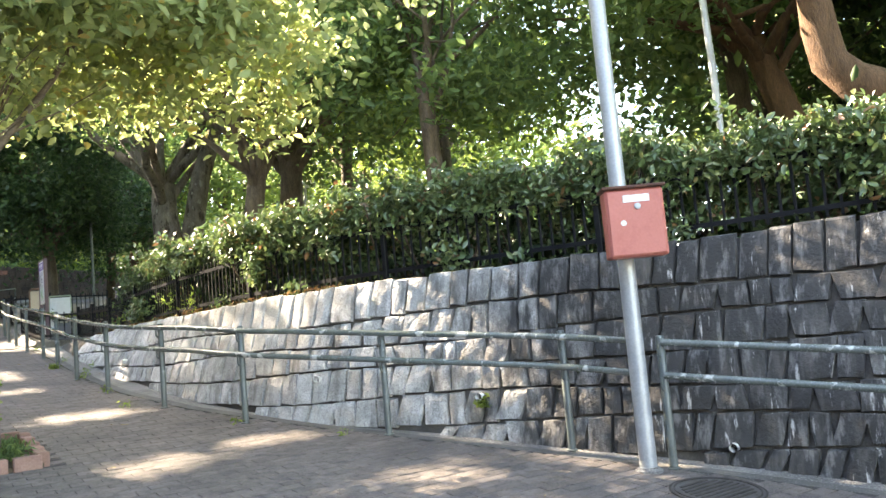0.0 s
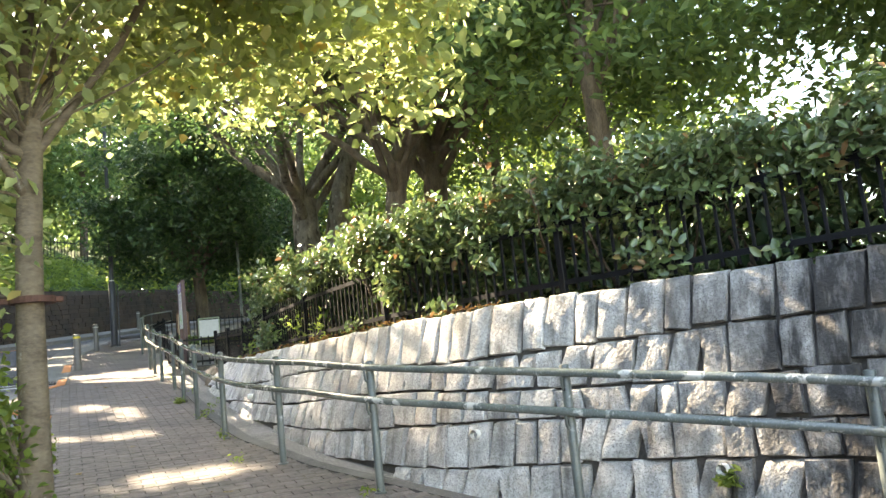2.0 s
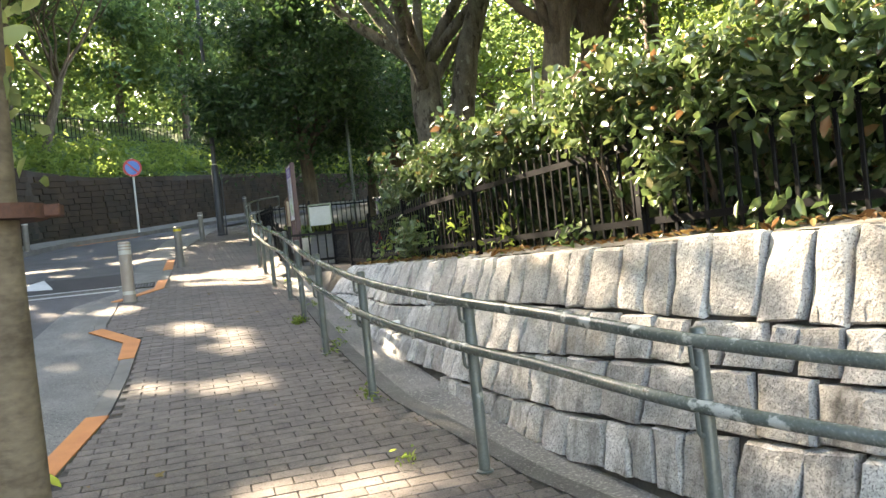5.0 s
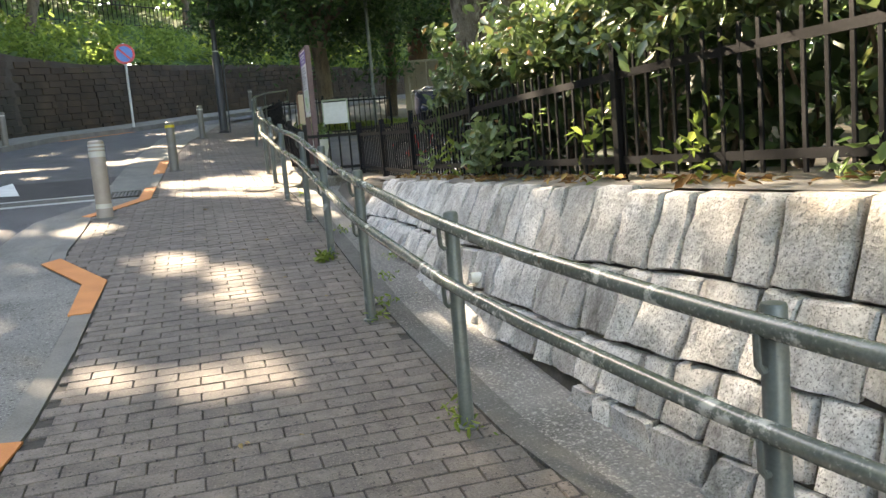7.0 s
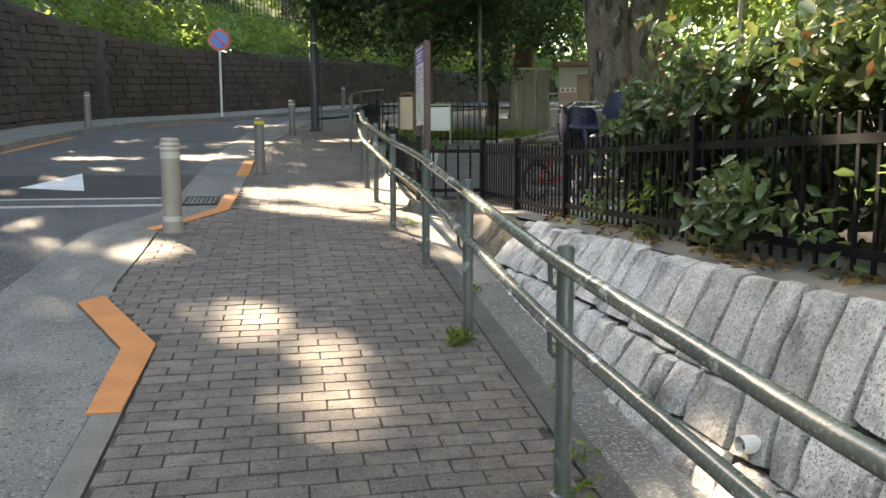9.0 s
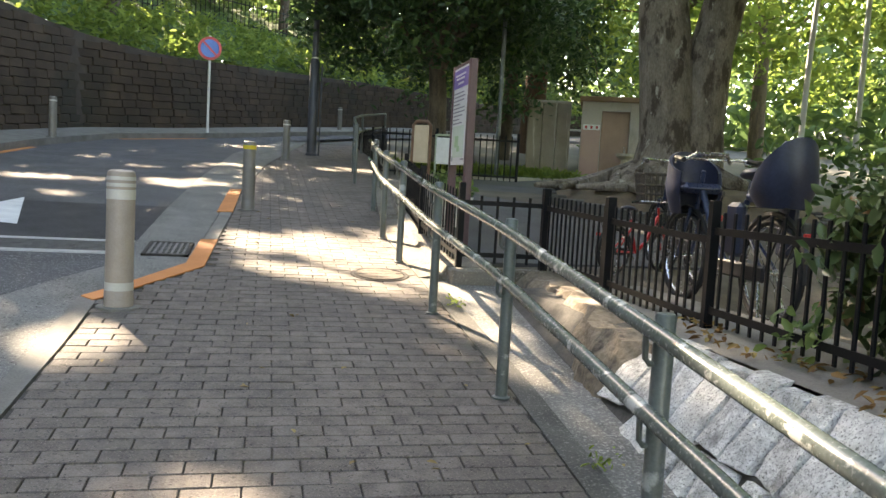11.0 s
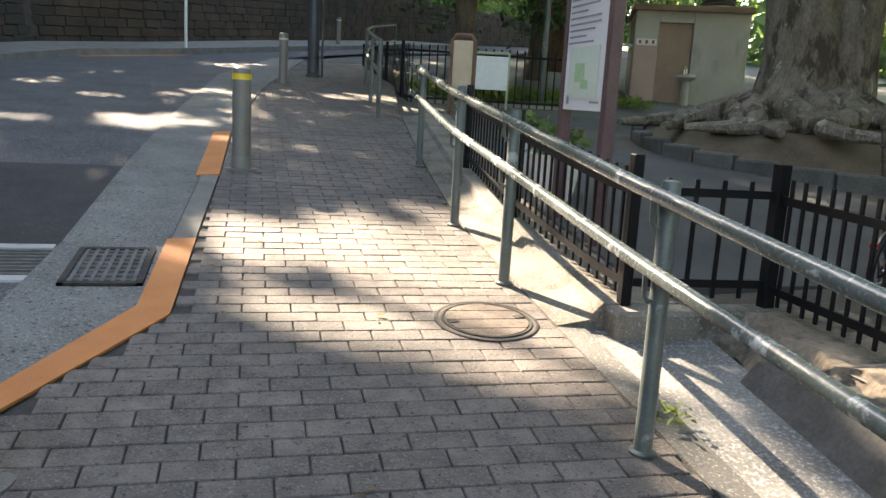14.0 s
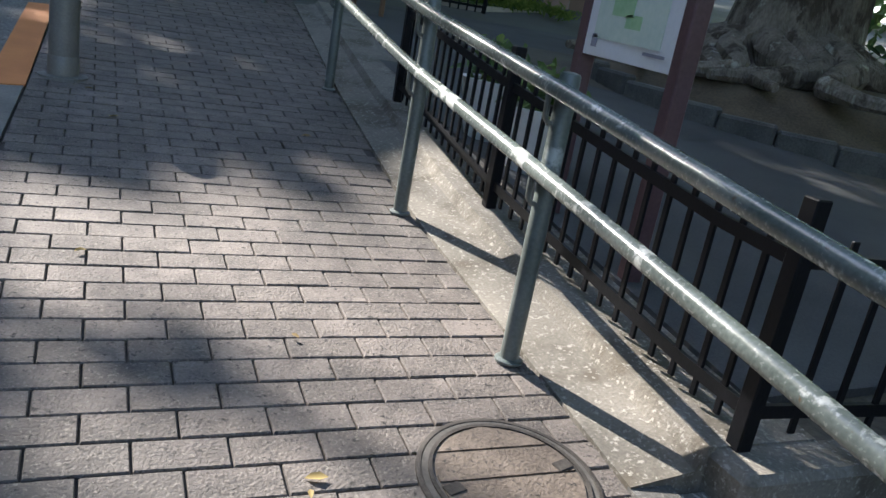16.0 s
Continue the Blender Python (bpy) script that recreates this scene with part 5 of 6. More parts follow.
# ---- trees of the park ----
pz = park_z
tree((7.30, 22.4, 2.36), 11.0, 0.44, (7.0, 22.0, 9.3), (5.2, 5.5, 3.6), 18000, 0.22, m_bark_plane, m_dark, "huge old plane tree with flaking brown bark", 33, 0.55, 90, (-0.2, 0.1), -0.35, 0.32, 1.7, limbs=10)
plane = [o for o in bpy.data.objects if o.name.startswith("tree") and "plane" in o.get("label", "")][0]
Geo().tube([(7.66, 22.3, 2.25), (7.68, 22.25, 3.3), (7.74, 22.2, 4.4), (8.0, 22.0, 6.0), (8.7, 21.8, 8.2)], [0.46, 0.34, 0.31, 0.27, 0.2], 14).obj("second_stem", m_bark_plane, plane, smooth=True)
tree_bed = thing("tree_bed", "bare earth tree bed with a dark stone kerb", "planting bed")
g = Geo()
verts = [(7.55, 22.35, 2.40)]
for k, (rad, dz) in enumerate(((0.9, 0.0), (1.4, 0.0), (1.88, 0.12), (1.88, -0.2))):
    for a in range(28):
        t = 2 * math.pi * a / 28
        x, y = 7.55 + rad * math.cos(t), 22.35 + rad * math.sin(t)
        verts.append((x, y, park_z(x, y) + dz if k > 1 else (2.37 - 0.04 * k * (1 - math.sin(t)) + 0.03 * math.sin(a * 2.3 + k))))
faces = [(0, 1 + a, 1 + (a + 1) % 28) for a in range(28)]
faces += [(1 + k * 28 + a, 29 + k * 28 + a, 29 + k * 28 + (a + 1) % 28, 1 + k * 28 + (a + 1) % 28) for k in range(3) for a in range(28)]
g.add(verts, faces).obj("soil", m_soil, tree_bed, smooth=True)
m_kerbstone = material("dark_kerb_stone", (0.05, 0.048, 0.045), (0.13, 0.125, 0.115), 5, 0.9, 0.6, 70, vary=0.2)
kerb_mesh = Geo().box((0, 0, 0), (0.43, 0.14, 0.24), 0, 0.02).mesh("kerb_stone", m_kerbstone)
for a in range(28):
    t = 2 * math.pi * a / 28
    o = new("kerb_stone", kerb_mesh)
    o.parent = tree_bed
    x, y = 7.55 + 1.95 * math.cos(t), 22.35 + 1.95 * math.sin(t)
    o.matrix_basis = pose(x, y, park_z(x, y) + 0.04, 0, 0, math.degrees(t) + 90)
roots = new("tree_roots", None)
tagged(roots, "gnarled surface roots of the old plane tree on bare earth", "roots")
rnd = random.Random(17)
for k in range(11):
    a = math.pi * (0.75 + k * 0.09) + rnd.uniform(-0.1, 0.1) if k < 8 else rnd.uniform(0, 2 * math.pi)
    L = rnd.uniform(0.9, 1.6)
    pts = []
    for i in range(7):
        u = i / 6
        rr = 0.45 + L * u
        pts.append((7.42 + math.cos(a + 0.25 * math.sin(u * 6 + k)) * rr, 22.35 + math.sin(a + 0.25 * math.sin(u * 6 + k)) * rr, 2.36 + 0.26 * (1 - u) ** 1.5 - 0.05 * u))
    Geo().tube(pts, [0.20 - 0.16 * i / 6 for i in range(7)], 8).obj("root", m_bark_plane, roots, smooth=True)
tree((6.52, 15.3, pz(6, 15)), 9.5, 0.24, (6.6, 15.0, 6.9), (3.6, 4.2, 2.6), 30000, 0.125, m_bark, m_mid, "forked park tree with dark furrowed bark", 41, 0.45, 80, (0.25, -0.3), -0.4, 0.36, 1.4, limbs=12)
tree((8.2, 17.0, pz(8, 17)), 10.5, 0.32, (8.5, 16.2, 7.9), (4.0, 4.4, 3.0), 26000, 0.135, m_bark, m_mid, "sturdy park tree with spreading limbs", 42, 0.5, 80, (0.2, -0.2), -0.4, 0.4, 1.5, limbs=12)
tree((5.25, 29.3, pz(6, 29)), 9.5, 0.24, (5.0, 29.0, 6.9), (2.7, 2.7, 3.5), 32000, 0.18, m_bark, m_dark, "dense dark evergreen tree by the park entrance", 43, 0.42, 120, (-0.1, 0.0), -0.7, 0.3, 1.4, limbs=10)
tree((10.1, 37.4, pz(10, 37)), 12, 0.42, (10.5, 37, 9.5), (4.2, 4.2, 3.6), 6000, 0.26, m_bark_red, m_mid, "tall tree with reddish peeling bark", 44, 0.55, 60, (0.2, 0.1), -0.4, 0.55, 1.4)
tree((13.2, 6.4, pz(9, 4)), 9.5, 0.30, (11.5, 6.0, 6.4), (3.8, 3.8, 2.6), 18000, 0.16, m_bark_red, m_mid, "old brown-barked tree behind the hedge", 45, 0.45, 80, (-0.4, 0.9), -0.5, 0.42, 1.4, limbs=10)
lean_tree = thing("tree", "thick leaning orange-brown tree limb above the hedge", "tree", "park trees")
g = Geo()
g.tube([(9.35, 2.30, 1.40), (9.05, 2.70, 2.30), (8.65, 3.15, 2.95), (8.30, 3.55, 3.22), (8.19, 3.70, 3.45), (8.12, 3.72, 3.80), (8.03, 3.70, 4.20), (7.81, 4.00, 4.50), (7.45, 4.56, 4.62), (7.05, 5.30, 4.85), (6.65, 6.00, 5.30)],
       [0.28, 0.25, 0.22, 0.20, 0.185, 0.175, 0.165, 0.15, 0.13, 0.10, 0.07], 14)
g.obj("trunk", m_bark_red, lean_tree, smooth=True)
leaf_cloud("crown", shell((7.6, 3.6, 6.4), (2.6, 2.8, 1.1), 60, 3, -0.5), 0.4, 9000, 0.13, m_mid, lean_tree, seed=3, flatten=0.6)

wood = [  # base x, y, height, trunk, crown radius, leaf material index, leaves
    (13.5, 8.0, 10, 0.24, 3.4, 1, 4500), (12.3, 16.2, 11, 0.28, 4.2, 2, 6000), (12.0, 21.0, 11, 0.22, 4.2, 1, 5000), (14.0, 2.5, 10, 0.3, 4.2, 0, 7000),
    (16.5, 27.0, 12, 0.3, 4.5, 2, 5000), (13.5, 34.0, 11, 0.25, 4.2, 2, 5000), (17.0, 22.0, 12, 0.3, 4.6, 2, 5000),
    (10.5, -2.5, 10, 0.26, 4.0, 1, 5000), (8.0, 33.5, 9, 0.2, 3.2, 0, 5000), (12.5, 44.0, 11, 0.26, 4.3, 1, 4500), (19.0, 38.0, 12, 0.3, 4.8, 2, 4500),
    (8.3, 10.6, 8.0, 0.18, 2.7, 1, 4200), (24.0, 30.0, 13, 0.3, 5.0, 2, 4000), (25.0, 13.0, 13, 0.3, 5.0, 2, 4000), (23.0, 3.0, 13, 0.3, 5.0, 0, 5000),
    (15.8, 9.3, 8, 0.2, 3.6, 1, 7000), (17.2, 5.6, 8, 0.2, 3.6, 0, 8000), (16.2, 1.4, 8, 0.2, 3.4, 0, 7000)]
for k, (x, y, h, tr, cr, mi, n) in enumerate(wood):
    mt = (m_dark, m_mid, m_bright)[mi]
    tree((x, y, pz(x, y)), h, tr, (x, y, h * 0.62 + 1.4), (cr, cr, h * 0.36), n * 2 if x < 13 else n, 0.19 if x < 13 else 0.28, m_bark, mt,
         ("dark", "mid-green", "sunlit yellow-green")[mi] + " leafy tree deeper in the park", 200 + k, 0.55, 60, (0.3 * math.sin(k), 0.3 * math.cos(k)), -0.75, 0.5, 1.4, limbs=7)
# trees on the bank across the road
bank = [(-9.5, 27.0, 10, 4.0, 1), (-8.0, 34.0, 11, 4.2, 1), (-5.0, 41.0, 11, 4.4, 0), (-1.0, 47.0, 12, 4.6, 1), (4.0, 52.5, 12, 4.8, 1), (-12.0, 20.0, 11, 4.4, 1), (-11.0, 40.0, 13, 5.0, 2),
        (-4.0, 51.0, 13, 5.0, 2), (10.0, 59.0, 12, 5.0, 1), (-10.5, 12.0, 11, 4.4, 1), (-14.0, 31.0, 13, 5.0, 2), (17.0, 62.0, 12, 5.0, 2), (-12.5, 37.5, 13, 4.6, 1), (-8.5, 45.5, 13, 4.8, 1), (-14.0, 44.0, 14, 5.0, 1), (2.0, 48.8, 13, 4.8, 1), (7.5, 55.0, 13, 4.8, 1)]
for k, (x, y, h, cr, mi) in enumerate(bank):
    zb = far_top(y) + 2.2
    tree((x, y, zb - 0.6), h, 0.22, (x, y, zb + h * 0.52), (cr, cr, h * 0.42), 7500, 0.34, m_bark, (m_dark, m_mid, m_bright)[mi],
         ("dark", "mid-green", "sunlit yellow-green")[mi] + " tree on the bank above the old wall", 300 + k, 0.55, 60, (0.3 * math.sin(k), 0.2), -0.8, 0.5, 1.3, group="trees on the bank", limbs=6)
# trees added for their shade, that lean out over the street from the bank
for k, (bx, by, cx, cy, cz, cr) in enumerate([(-6.8, 24.5, -4.9, 25.2, 11.6, 3.1), (-6.3, 30.5, -4.0, 30.5, 12.4, 3.2), (-7.0, 18.5, -5.2, 19.6, 10.8, 3.0), (-3.4, 37.5, -1.6, 36.0, 13.2, 3.2)]):
    tree((bx, by, far_top(by) + 0.3), 8.0, 0.20, (cx, cy, cz), (cr, cr * 1.15, 2.0), 9000, 0.20, m_bark, m_mid, "added shade tree on the bank leaning out over the street", 340 + k, 0.42, 70, (0.9, 0.2), -0.6, 0.45, 1.3, group="trees on the bank", limbs=9)
# understorey on the bank
r = np.random.RandomState(13)
pts = []
for s in steps(18, fd[-1] - 1, 0.5):
    y = far_point(s, 0)[0].y
    for k in range(6):
        o = -4.5 - 13 * r.rand()
        p = far_point(s, far_top(y), o)[0]
        pts.append([p.x, p.y, far_top(y) + 1.8 + (-o - 4) * 0.3 + r.uniform(-0.2, 3.6)])
ug = leaf_cloud("understorey", pts, [0.7, 0.7, 0.5], 34000, 0.34, m_mid, None, seed=80, up=0.4)
tagged(ug, "sunlit bushes between the trees on the bank", "bushes", kind="stuff")
# undergrowth on the bank
pts = []
r = np.random.RandomState(12)
for s in steps(20, fd[-1] - 1, 0.35):
    y = far_point(s, 0)[0].y
    for k in range(4):
        o = -0.3 - 3.6 * r.rand() ** 1.3
        p = far_point(s + r.uniform(-0.2, 0.2), far_top(y), o)[0]
        pts.append([p.x, p.y, far_top(y) + 0.12 + (-o - 0.3) * 0.5 + r.uniform(-0.1, 0.3)])
ug = leaf_cloud("undergrowth", pts, [0.25, 0.25, 0.16], 24000, 0.20, m_bright, None, seed=77, up=0.7)
tagged(ug, "fresh green undergrowth spilling over the old wall", "undergrowth", kind="stuff")
pts = [[x, y, pz(x, y) + 0.3 + 1.1 * r.rand()] for x, y in zip(r.uniform(9, 26, 260), r.uniform(-4, 24, 260))]
ug = leaf_cloud("park_undergrowth", pts, [0.5, 0.5, 0.35], 16000, 0.22, m_dark, None, seed=78, up=0.5)
tagged(ug, "leafy undergrowth between the park trees", "undergrowth", kind="stuff")
pts = []
for a in np.arange(-60, 150, 1.6):
    for k in range(5):
        d = 42 + r.uniform(0, 14)
        if 61 < a < 68:
            continue
        pts.append([4 + math.sin(radians(a)) * d, 16 + math.cos(radians(a)) * d, 1.5 + r.uniform(0, 13)])
fw = leaf_cloud("far_woods", pts, [1.6, 1.6, 1.4], 46000, 1.0, m_mid, None, seed=79, up=0.3)
tagged(fw, "distant leafy wood round the park", "woods", kind="stuff")

# ---- things inside the park ----
m_tyre = material("tyre_rubber", (0.012, 0.012, 0.012), (0.03, 0.03, 0.03), 20, 0.85, 0.2)
m_chrome = material("bare_metal", (0.45, 0.45, 0.46), (0.62, 0.62, 0.63), 15, 0.25, 0.05, metal=0.9)
m_navy = material("navy_plastic", (0.012, 0.016, 0.035), (0.03, 0.038, 0.07), 6, 0.4, 0.1)
m_dkplastic = material("black_plastic", (0.010, 0.010, 0.012), (0.025, 0.025, 0.028), 8, 0.45, 0.1)
m_bikeblue = material("dark_blue_enamel", (0.015, 0.025, 0.06), (0.03, 0.045, 0.09), 8, 0.3, 0.05)
m_bikered = material("red_enamel", (0.45, 0.015, 0.02), (0.58, 0.03, 0.03), 8, 0.3, 0.05)
m_wicker = material("dark_wicker", (0.045, 0.035, 0.028), (0.11, 0.09, 0.07), 25, 0.8, 0.5)


def torus(g, c, R, r, axis_m, n=36, m=8):
    pts = [axis_m @ Vector((R * math.cos(2 * math.pi * i / n), 0, R * math.sin(2 * math.pi * i / n))) + Vector(c) for i in range(n)]
    return g.tube(pts, r, m, closed=True)


def bicycle(at, rz, colour, label, seat=False, wicker=False, scale=1.0):
    b = thing("bicycle", label, "bicycle", "parked bicycles", at=at, rz=rz)
    b.scale = (scale,) * 3
    I = Matrix.Identity(3)
    R = 0.30
    for x in (0.0, 1.06):
        wheel = torus(Geo(), (x, 0, R + 0.02), R, 0.022, I).obj("tyre", m_tyre, b, smooth=True)
        torus(Geo(), (x, 0, R + 0.02), R - 0.026, 0.010, I, 32, 6).obj("rim", m_chrome, wheel, "bright rim", smooth=True)
        g = Geo()
        for k in range(16):
            a = 2 * math.pi * k / 16
            g.tube([(x, 0.02 * (-1) ** k, R + 0.02), (x + (R - 0.03) * math.cos(a), 0, R + 0.02 + (R - 0.03) * math.sin(a))], 0.0018, 4)
        g.obj("spoke_set", m_chrome, wheel)
        Geo().tube([(x, -0.05, R + 0.02), (x, 0.05, R + 0.02)], 0.022, 10).obj("hub", m_chrome, wheel, smooth=True)
        arc_pts = [(x + (R + 0.045) * math.cos(radians(a)), 0, R + 0.02 + (R + 0.045) * math.sin(radians(a))) for a in (range(20, 200, 15) if x == 0 else range(30, 170, 15))]
        Geo().tube(arc_pts, 0.02, 6).obj("mudguard", m_dkplastic, b, smooth=True)
    g = Geo()
    head, crank, seat_t = (0.88, 0, 0.80), (0.44, 0, 0.30), (0.30, 0, 0.74)
    g.tube([head, (0.62, 0, 0.42), crank], 0.024, 10)
    g.tube([crank, seat_t], 0.018, 10)
    for s in (-1, 1):
        g.tube([crank, (0.0, 0.05 * s, R + 0.02)], 0.012, 8)
        g.tube([(0.33, 0, 0.62), (0.0, 0.05 * s, R + 0.02)], 0.010, 8)
    g.obj("frame", colour, b, smooth=True)
    g = Geo()
    g.tube([(0.87, 0, 0.92), (0.93, 0, 0.66)], 0.017, 10)
    for s in (-1, 1):
        g.tube([(0.93, 0.045 * s, 0.66), (1.06, 0.05 * s, R + 0.02)], 0.013, 8)
    g.obj("fork", colour, b, smooth=True)
    hb = Geo().tube([(0.66, 0.27, 0.98), (0.80, 0.25, 1.0), (0.88, 0.10, 1.0), (0.88, -0.10, 1.0), (0.80, -0.25, 1.0), (0.66, -0.27, 0.98)], 0.012, 8).obj("handlebar", m_chrome, b, smooth=True)
    for s in (-1, 1):
        Geo().tube([(0.76, 0.262 * s, 0.995), (0.64, 0.272 * s, 0.978)], 0.018, 8).obj("grip", m_dkplastic, hb, smooth=True)
        Geo().tube([(0.80, 0.25 * s, 0.985), (0.72, 0.29 * s, 0.955)], 0.006, 6).obj("brake_lever", m_chrome, hb, smooth=True)
    Geo().tube([seat_t, (0.275, 0, 0.86)], 0.013, 8).obj("seat_post", m_chrome, b, smooth=True)
    bm = bmesh.new()
    bmesh.ops.create_uvsphere(bm, u_segments=14, v_segments=8, radius=1.0)
    for w in bm.verts:
        u = (w.co.x + 1) / 2
        w.co = Vector((0.26 + w.co.x * 0.14, w.co.y * (0.11 - 0.075 * u), 0.89 + w.co.z * 0.035 + 0.02 * (1 - u)))
    bm.verts.index_update()
    Geo().add([w.co for w in bm.verts], [[w.index for w in f.verts] for f in bm.faces]).obj("saddle", m_navy, b, "dark blue saddle", smooth=True)
    bm.free()
    g = Geo()
    for z, k in ((0.62, 0.85), (0.70, 0.9), (0.78, 0.95), (0.88, 1.0)):
        w, d = 0.19 * k, 0.15 * k
        g.tube([(1.10 - d, -w, z), (1.10 + d, -w, z), (1.10 + d, w, z), (1.10 - d, w, z)], 0.008 if not wicker else 0.011, 6, closed=True)
    for i in range(28):
        a = i / 28 * 4
        e, f = int(a), a - int(a)
        cs = [(-0.15, -0.19), (0.15, -0.19), (0.15, 0.19), (-0.15, 0.19), (-0.15, -0.19)]
        px, py = cs[e][0] + (cs[e + 1][0] - cs[e][0]) * f, cs[e][1] + (cs[e + 1][1] - cs[e][1]) * f
        g.tube([(1.10 + px * 0.85, py * 0.85, 0.62), (1.10 + px, py, 0.88)], 0.004 if not wicker else 0.008, 5)
    g.box((1.10, 0, 0.62), (0.25, 0.32, 0.012), 0, 0.003)
    if not seat:
        tagged(g.obj("basket", m_wicker if wicker else m_dkplastic, b, "woven wicker basket" if wicker else ""), kind="stuff")
    Geo().tube([(0.02, 0.06, R), (-0.06, 0.09, 0.02), (-0.05, -0.09, 0.02), (0.02, -0.06, R)], 0.009, 6).obj("stand", m_chrome, b)
    g = Geo()
    for s in (-0.06, 0.06):
        g.tube([(0.22, s, 0.70), (-0.22, s, 0.70), (-0.02, s, R)], 0.007, 6)
    g.obj("rack", m_dkplastic, b)
    Geo().box((0.22, 0.06, 0.31), (0.52, 0.03, 0.10), 0, 0.02).obj("chain_case", m_dkplastic, b)
    Geo().tube([(0.44, 0.07, 0.30), (0.52, 0.07, 0.18), (0.52, 0.13, 0.18)], 0.010, 6).obj("crank", m_chrome, b)
    Geo().box((-0.33, 0, 0.55), (0.03, 0.06, 0.045), 0, 0.006).obj("rear_reflector", m_bikered, b, "red reflector")
    if seat:
        def bucket(cx, back, base, low, high, rad, name, mat, label):
            """A moulded seat shell: high rounded back, lower sides, open front."""
            g, n, rows = Geo(), 20, 6
            verts = []
            for t in (0.0, 0.022):
                for j in range(rows + 1):
                    for i in range(n + 1):
                        a = radians(-125 + 250 * i / n)
                        u = j / rows
                        top = low + (high - low) * max(0, math.cos(a * 0.62)) ** 2
                        rr = (rad - t) * (0.72 + 0.28 * min(1, u * 2.2)) * (1 - 0.10 * u * u)
                        verts.append((cx + back * rr * math.cos(a) * 0.95, rr * math.sin(a), base + (top - base) * u))
            m = (rows + 1) * (n + 1)
            faces = []
            for k in (0, m):
                faces += [(k + j * (n + 1) + i, k + j * (n + 1) + i + 1, k + (j + 1) * (n + 1) + i + 1, k + (j + 1) * (n + 1) + i) for j in range(rows) for i in range(n)]
            faces += [(rows * (n + 1) + i, rows * (n + 1) + i + 1, m + rows * (n + 1) + i + 1, m + rows * (n + 1) + i) for i in range(n)]
            for e in (0, n):
                faces += [(j * (n + 1) + e, (j + 1) * (n + 1) + e, m + (j + 1) * (n + 1) + e, m + j * (n + 1) + e) for j in range(rows)]
            faces.append(tuple(range(n + 1)))
            return g.add(verts, faces).obj(name, mat, b, label, smooth=True)

        cst = bucket(-0.06, -1, 0.70, 0.84, 1.10, 0.19, "child_seat", m_navy, "dark navy plastic child seat")
        Geo().box((-0.02, 0, 0.76), (0.28, 0.28, 0.07), 0, 0.03).obj("cushion", m_bikeblue, cst)
        Geo().box((-0.16, 0, 1.00), (0.05, 0.20, 0.15), 0, 0.022).obj("head_rest", m_bikeblue, cst)
        for s in (-1, 1):
            Geo().box((0.12, 0.17 * s, 0.56), (0.15, 0.07, 0.32), 0, 0.025).obj("footwell", m_navy, cst)
        fs = bucket(1.0, 1, 0.62, 0.90, 1.06, 0.20, "front_seat", m_navy, "navy front child seat")
        Geo().box((0.98, 0, 0.80), (0.28, 0.30, 0.07), 0, 0.03).obj("cushion", m_bikeblue, fs)
        Geo().tube([(0.84, 0.17, 0.98), (0.78, 0.11, 1.03), (0.78, -0.11, 1.03), (0.84, -0.17, 0.98)], 0.014, 8).obj("grab_bar", m_chrome, fs, smooth=True)
    return b


bicycle((4.42, 15.62, park_z(4.4, 15.6)), 88, m_bikeblue, "dark electric bicycle with navy child seats behind the fence", seat=True)
bicycle((4.82, 17.10, park_z(4.8, 17.2)), 80, m_bikeblue, "dark bicycle with a woven wicker basket", wicker=True)
bicycle((4.35, 17.62, park_z(4.4, 17.7)), 25, m_bikered, "small red bicycle parked at the gate", scale=0.62)

wc = thing("toilet_block", "small concrete park toilet block with a pink-brown door", "toilet block", at=(8.95, 30.0, park_z(9.6, 30.0) - 0.05), rz=-23)
m_conc = stained(material("weathered_concrete", (0.40, 0.36, 0.30), (0.58, 0.53, 0.45), 1.5, 0.9, 0.4, 60), (0.22, 0.19, 0.15), 1.2, 0.55, 0.75, (1, 1, 0.4))
m_pink = material("pink_panel", (0.46, 0.30, 0.25), (0.56, 0.38, 0.32), 2, 0.8, 0.2)
m_doorb = material("brown_door", (0.30, 0.19, 0.14), (0.42, 0.28, 0.20), 3, 0.6, 0.2)
H = 2.10
wall_l = Geo().box((0.24, 1.1, H / 2), (0.48, 2.2, H + 0.1), 0, 0.01).obj("wall", m_conc, wc)
Geo().box((1.69, 1.1, H / 2), (1.08, 2.2, H + 0.1), 0, 0.01).obj("wall", m_conc, wc)
Geo().box((0.815, 1.3, H / 2), (0.67, 1.8, H + 0.1), 0, 0.01).obj("wall", m_conc, wc)
Geo().box((0.815, 0.2, H - 0.09), (0.67, 0.4, 0.26), 0, 0.005).obj("lintel", m_conc, wc)
dr = Geo().box((0.815, 0.10, 0.94), (0.66, 0.05, 1.92), 0, 0.006).obj("door", m_doorb, wc, "brown door")
Geo().box((1.06, 0.065, 0.90), (0.03, 0.02, 0.18), 0, 0.004).obj("handle", m_chrome, dr)
Geo().box((0.24, -0.012, 0.72), (0.45, 0.02, 1.44), 0, 0.003).obj("panel", m_pink, wall_l, "pink painted panel")
Geo().box((0.25, -0.014, 1.48), (0.40, 0.02, 0.13), 0, 0.003).obj("sign_plate", m_label, wall_l, "pale sign plate")
for k in range(3):
    Geo().box((0.12 + k * 0.13, -0.027, 1.48), (0.05, 0.006, 0.07)).obj("pictogram", m_bikered, wall_l, "red pictogram bar")
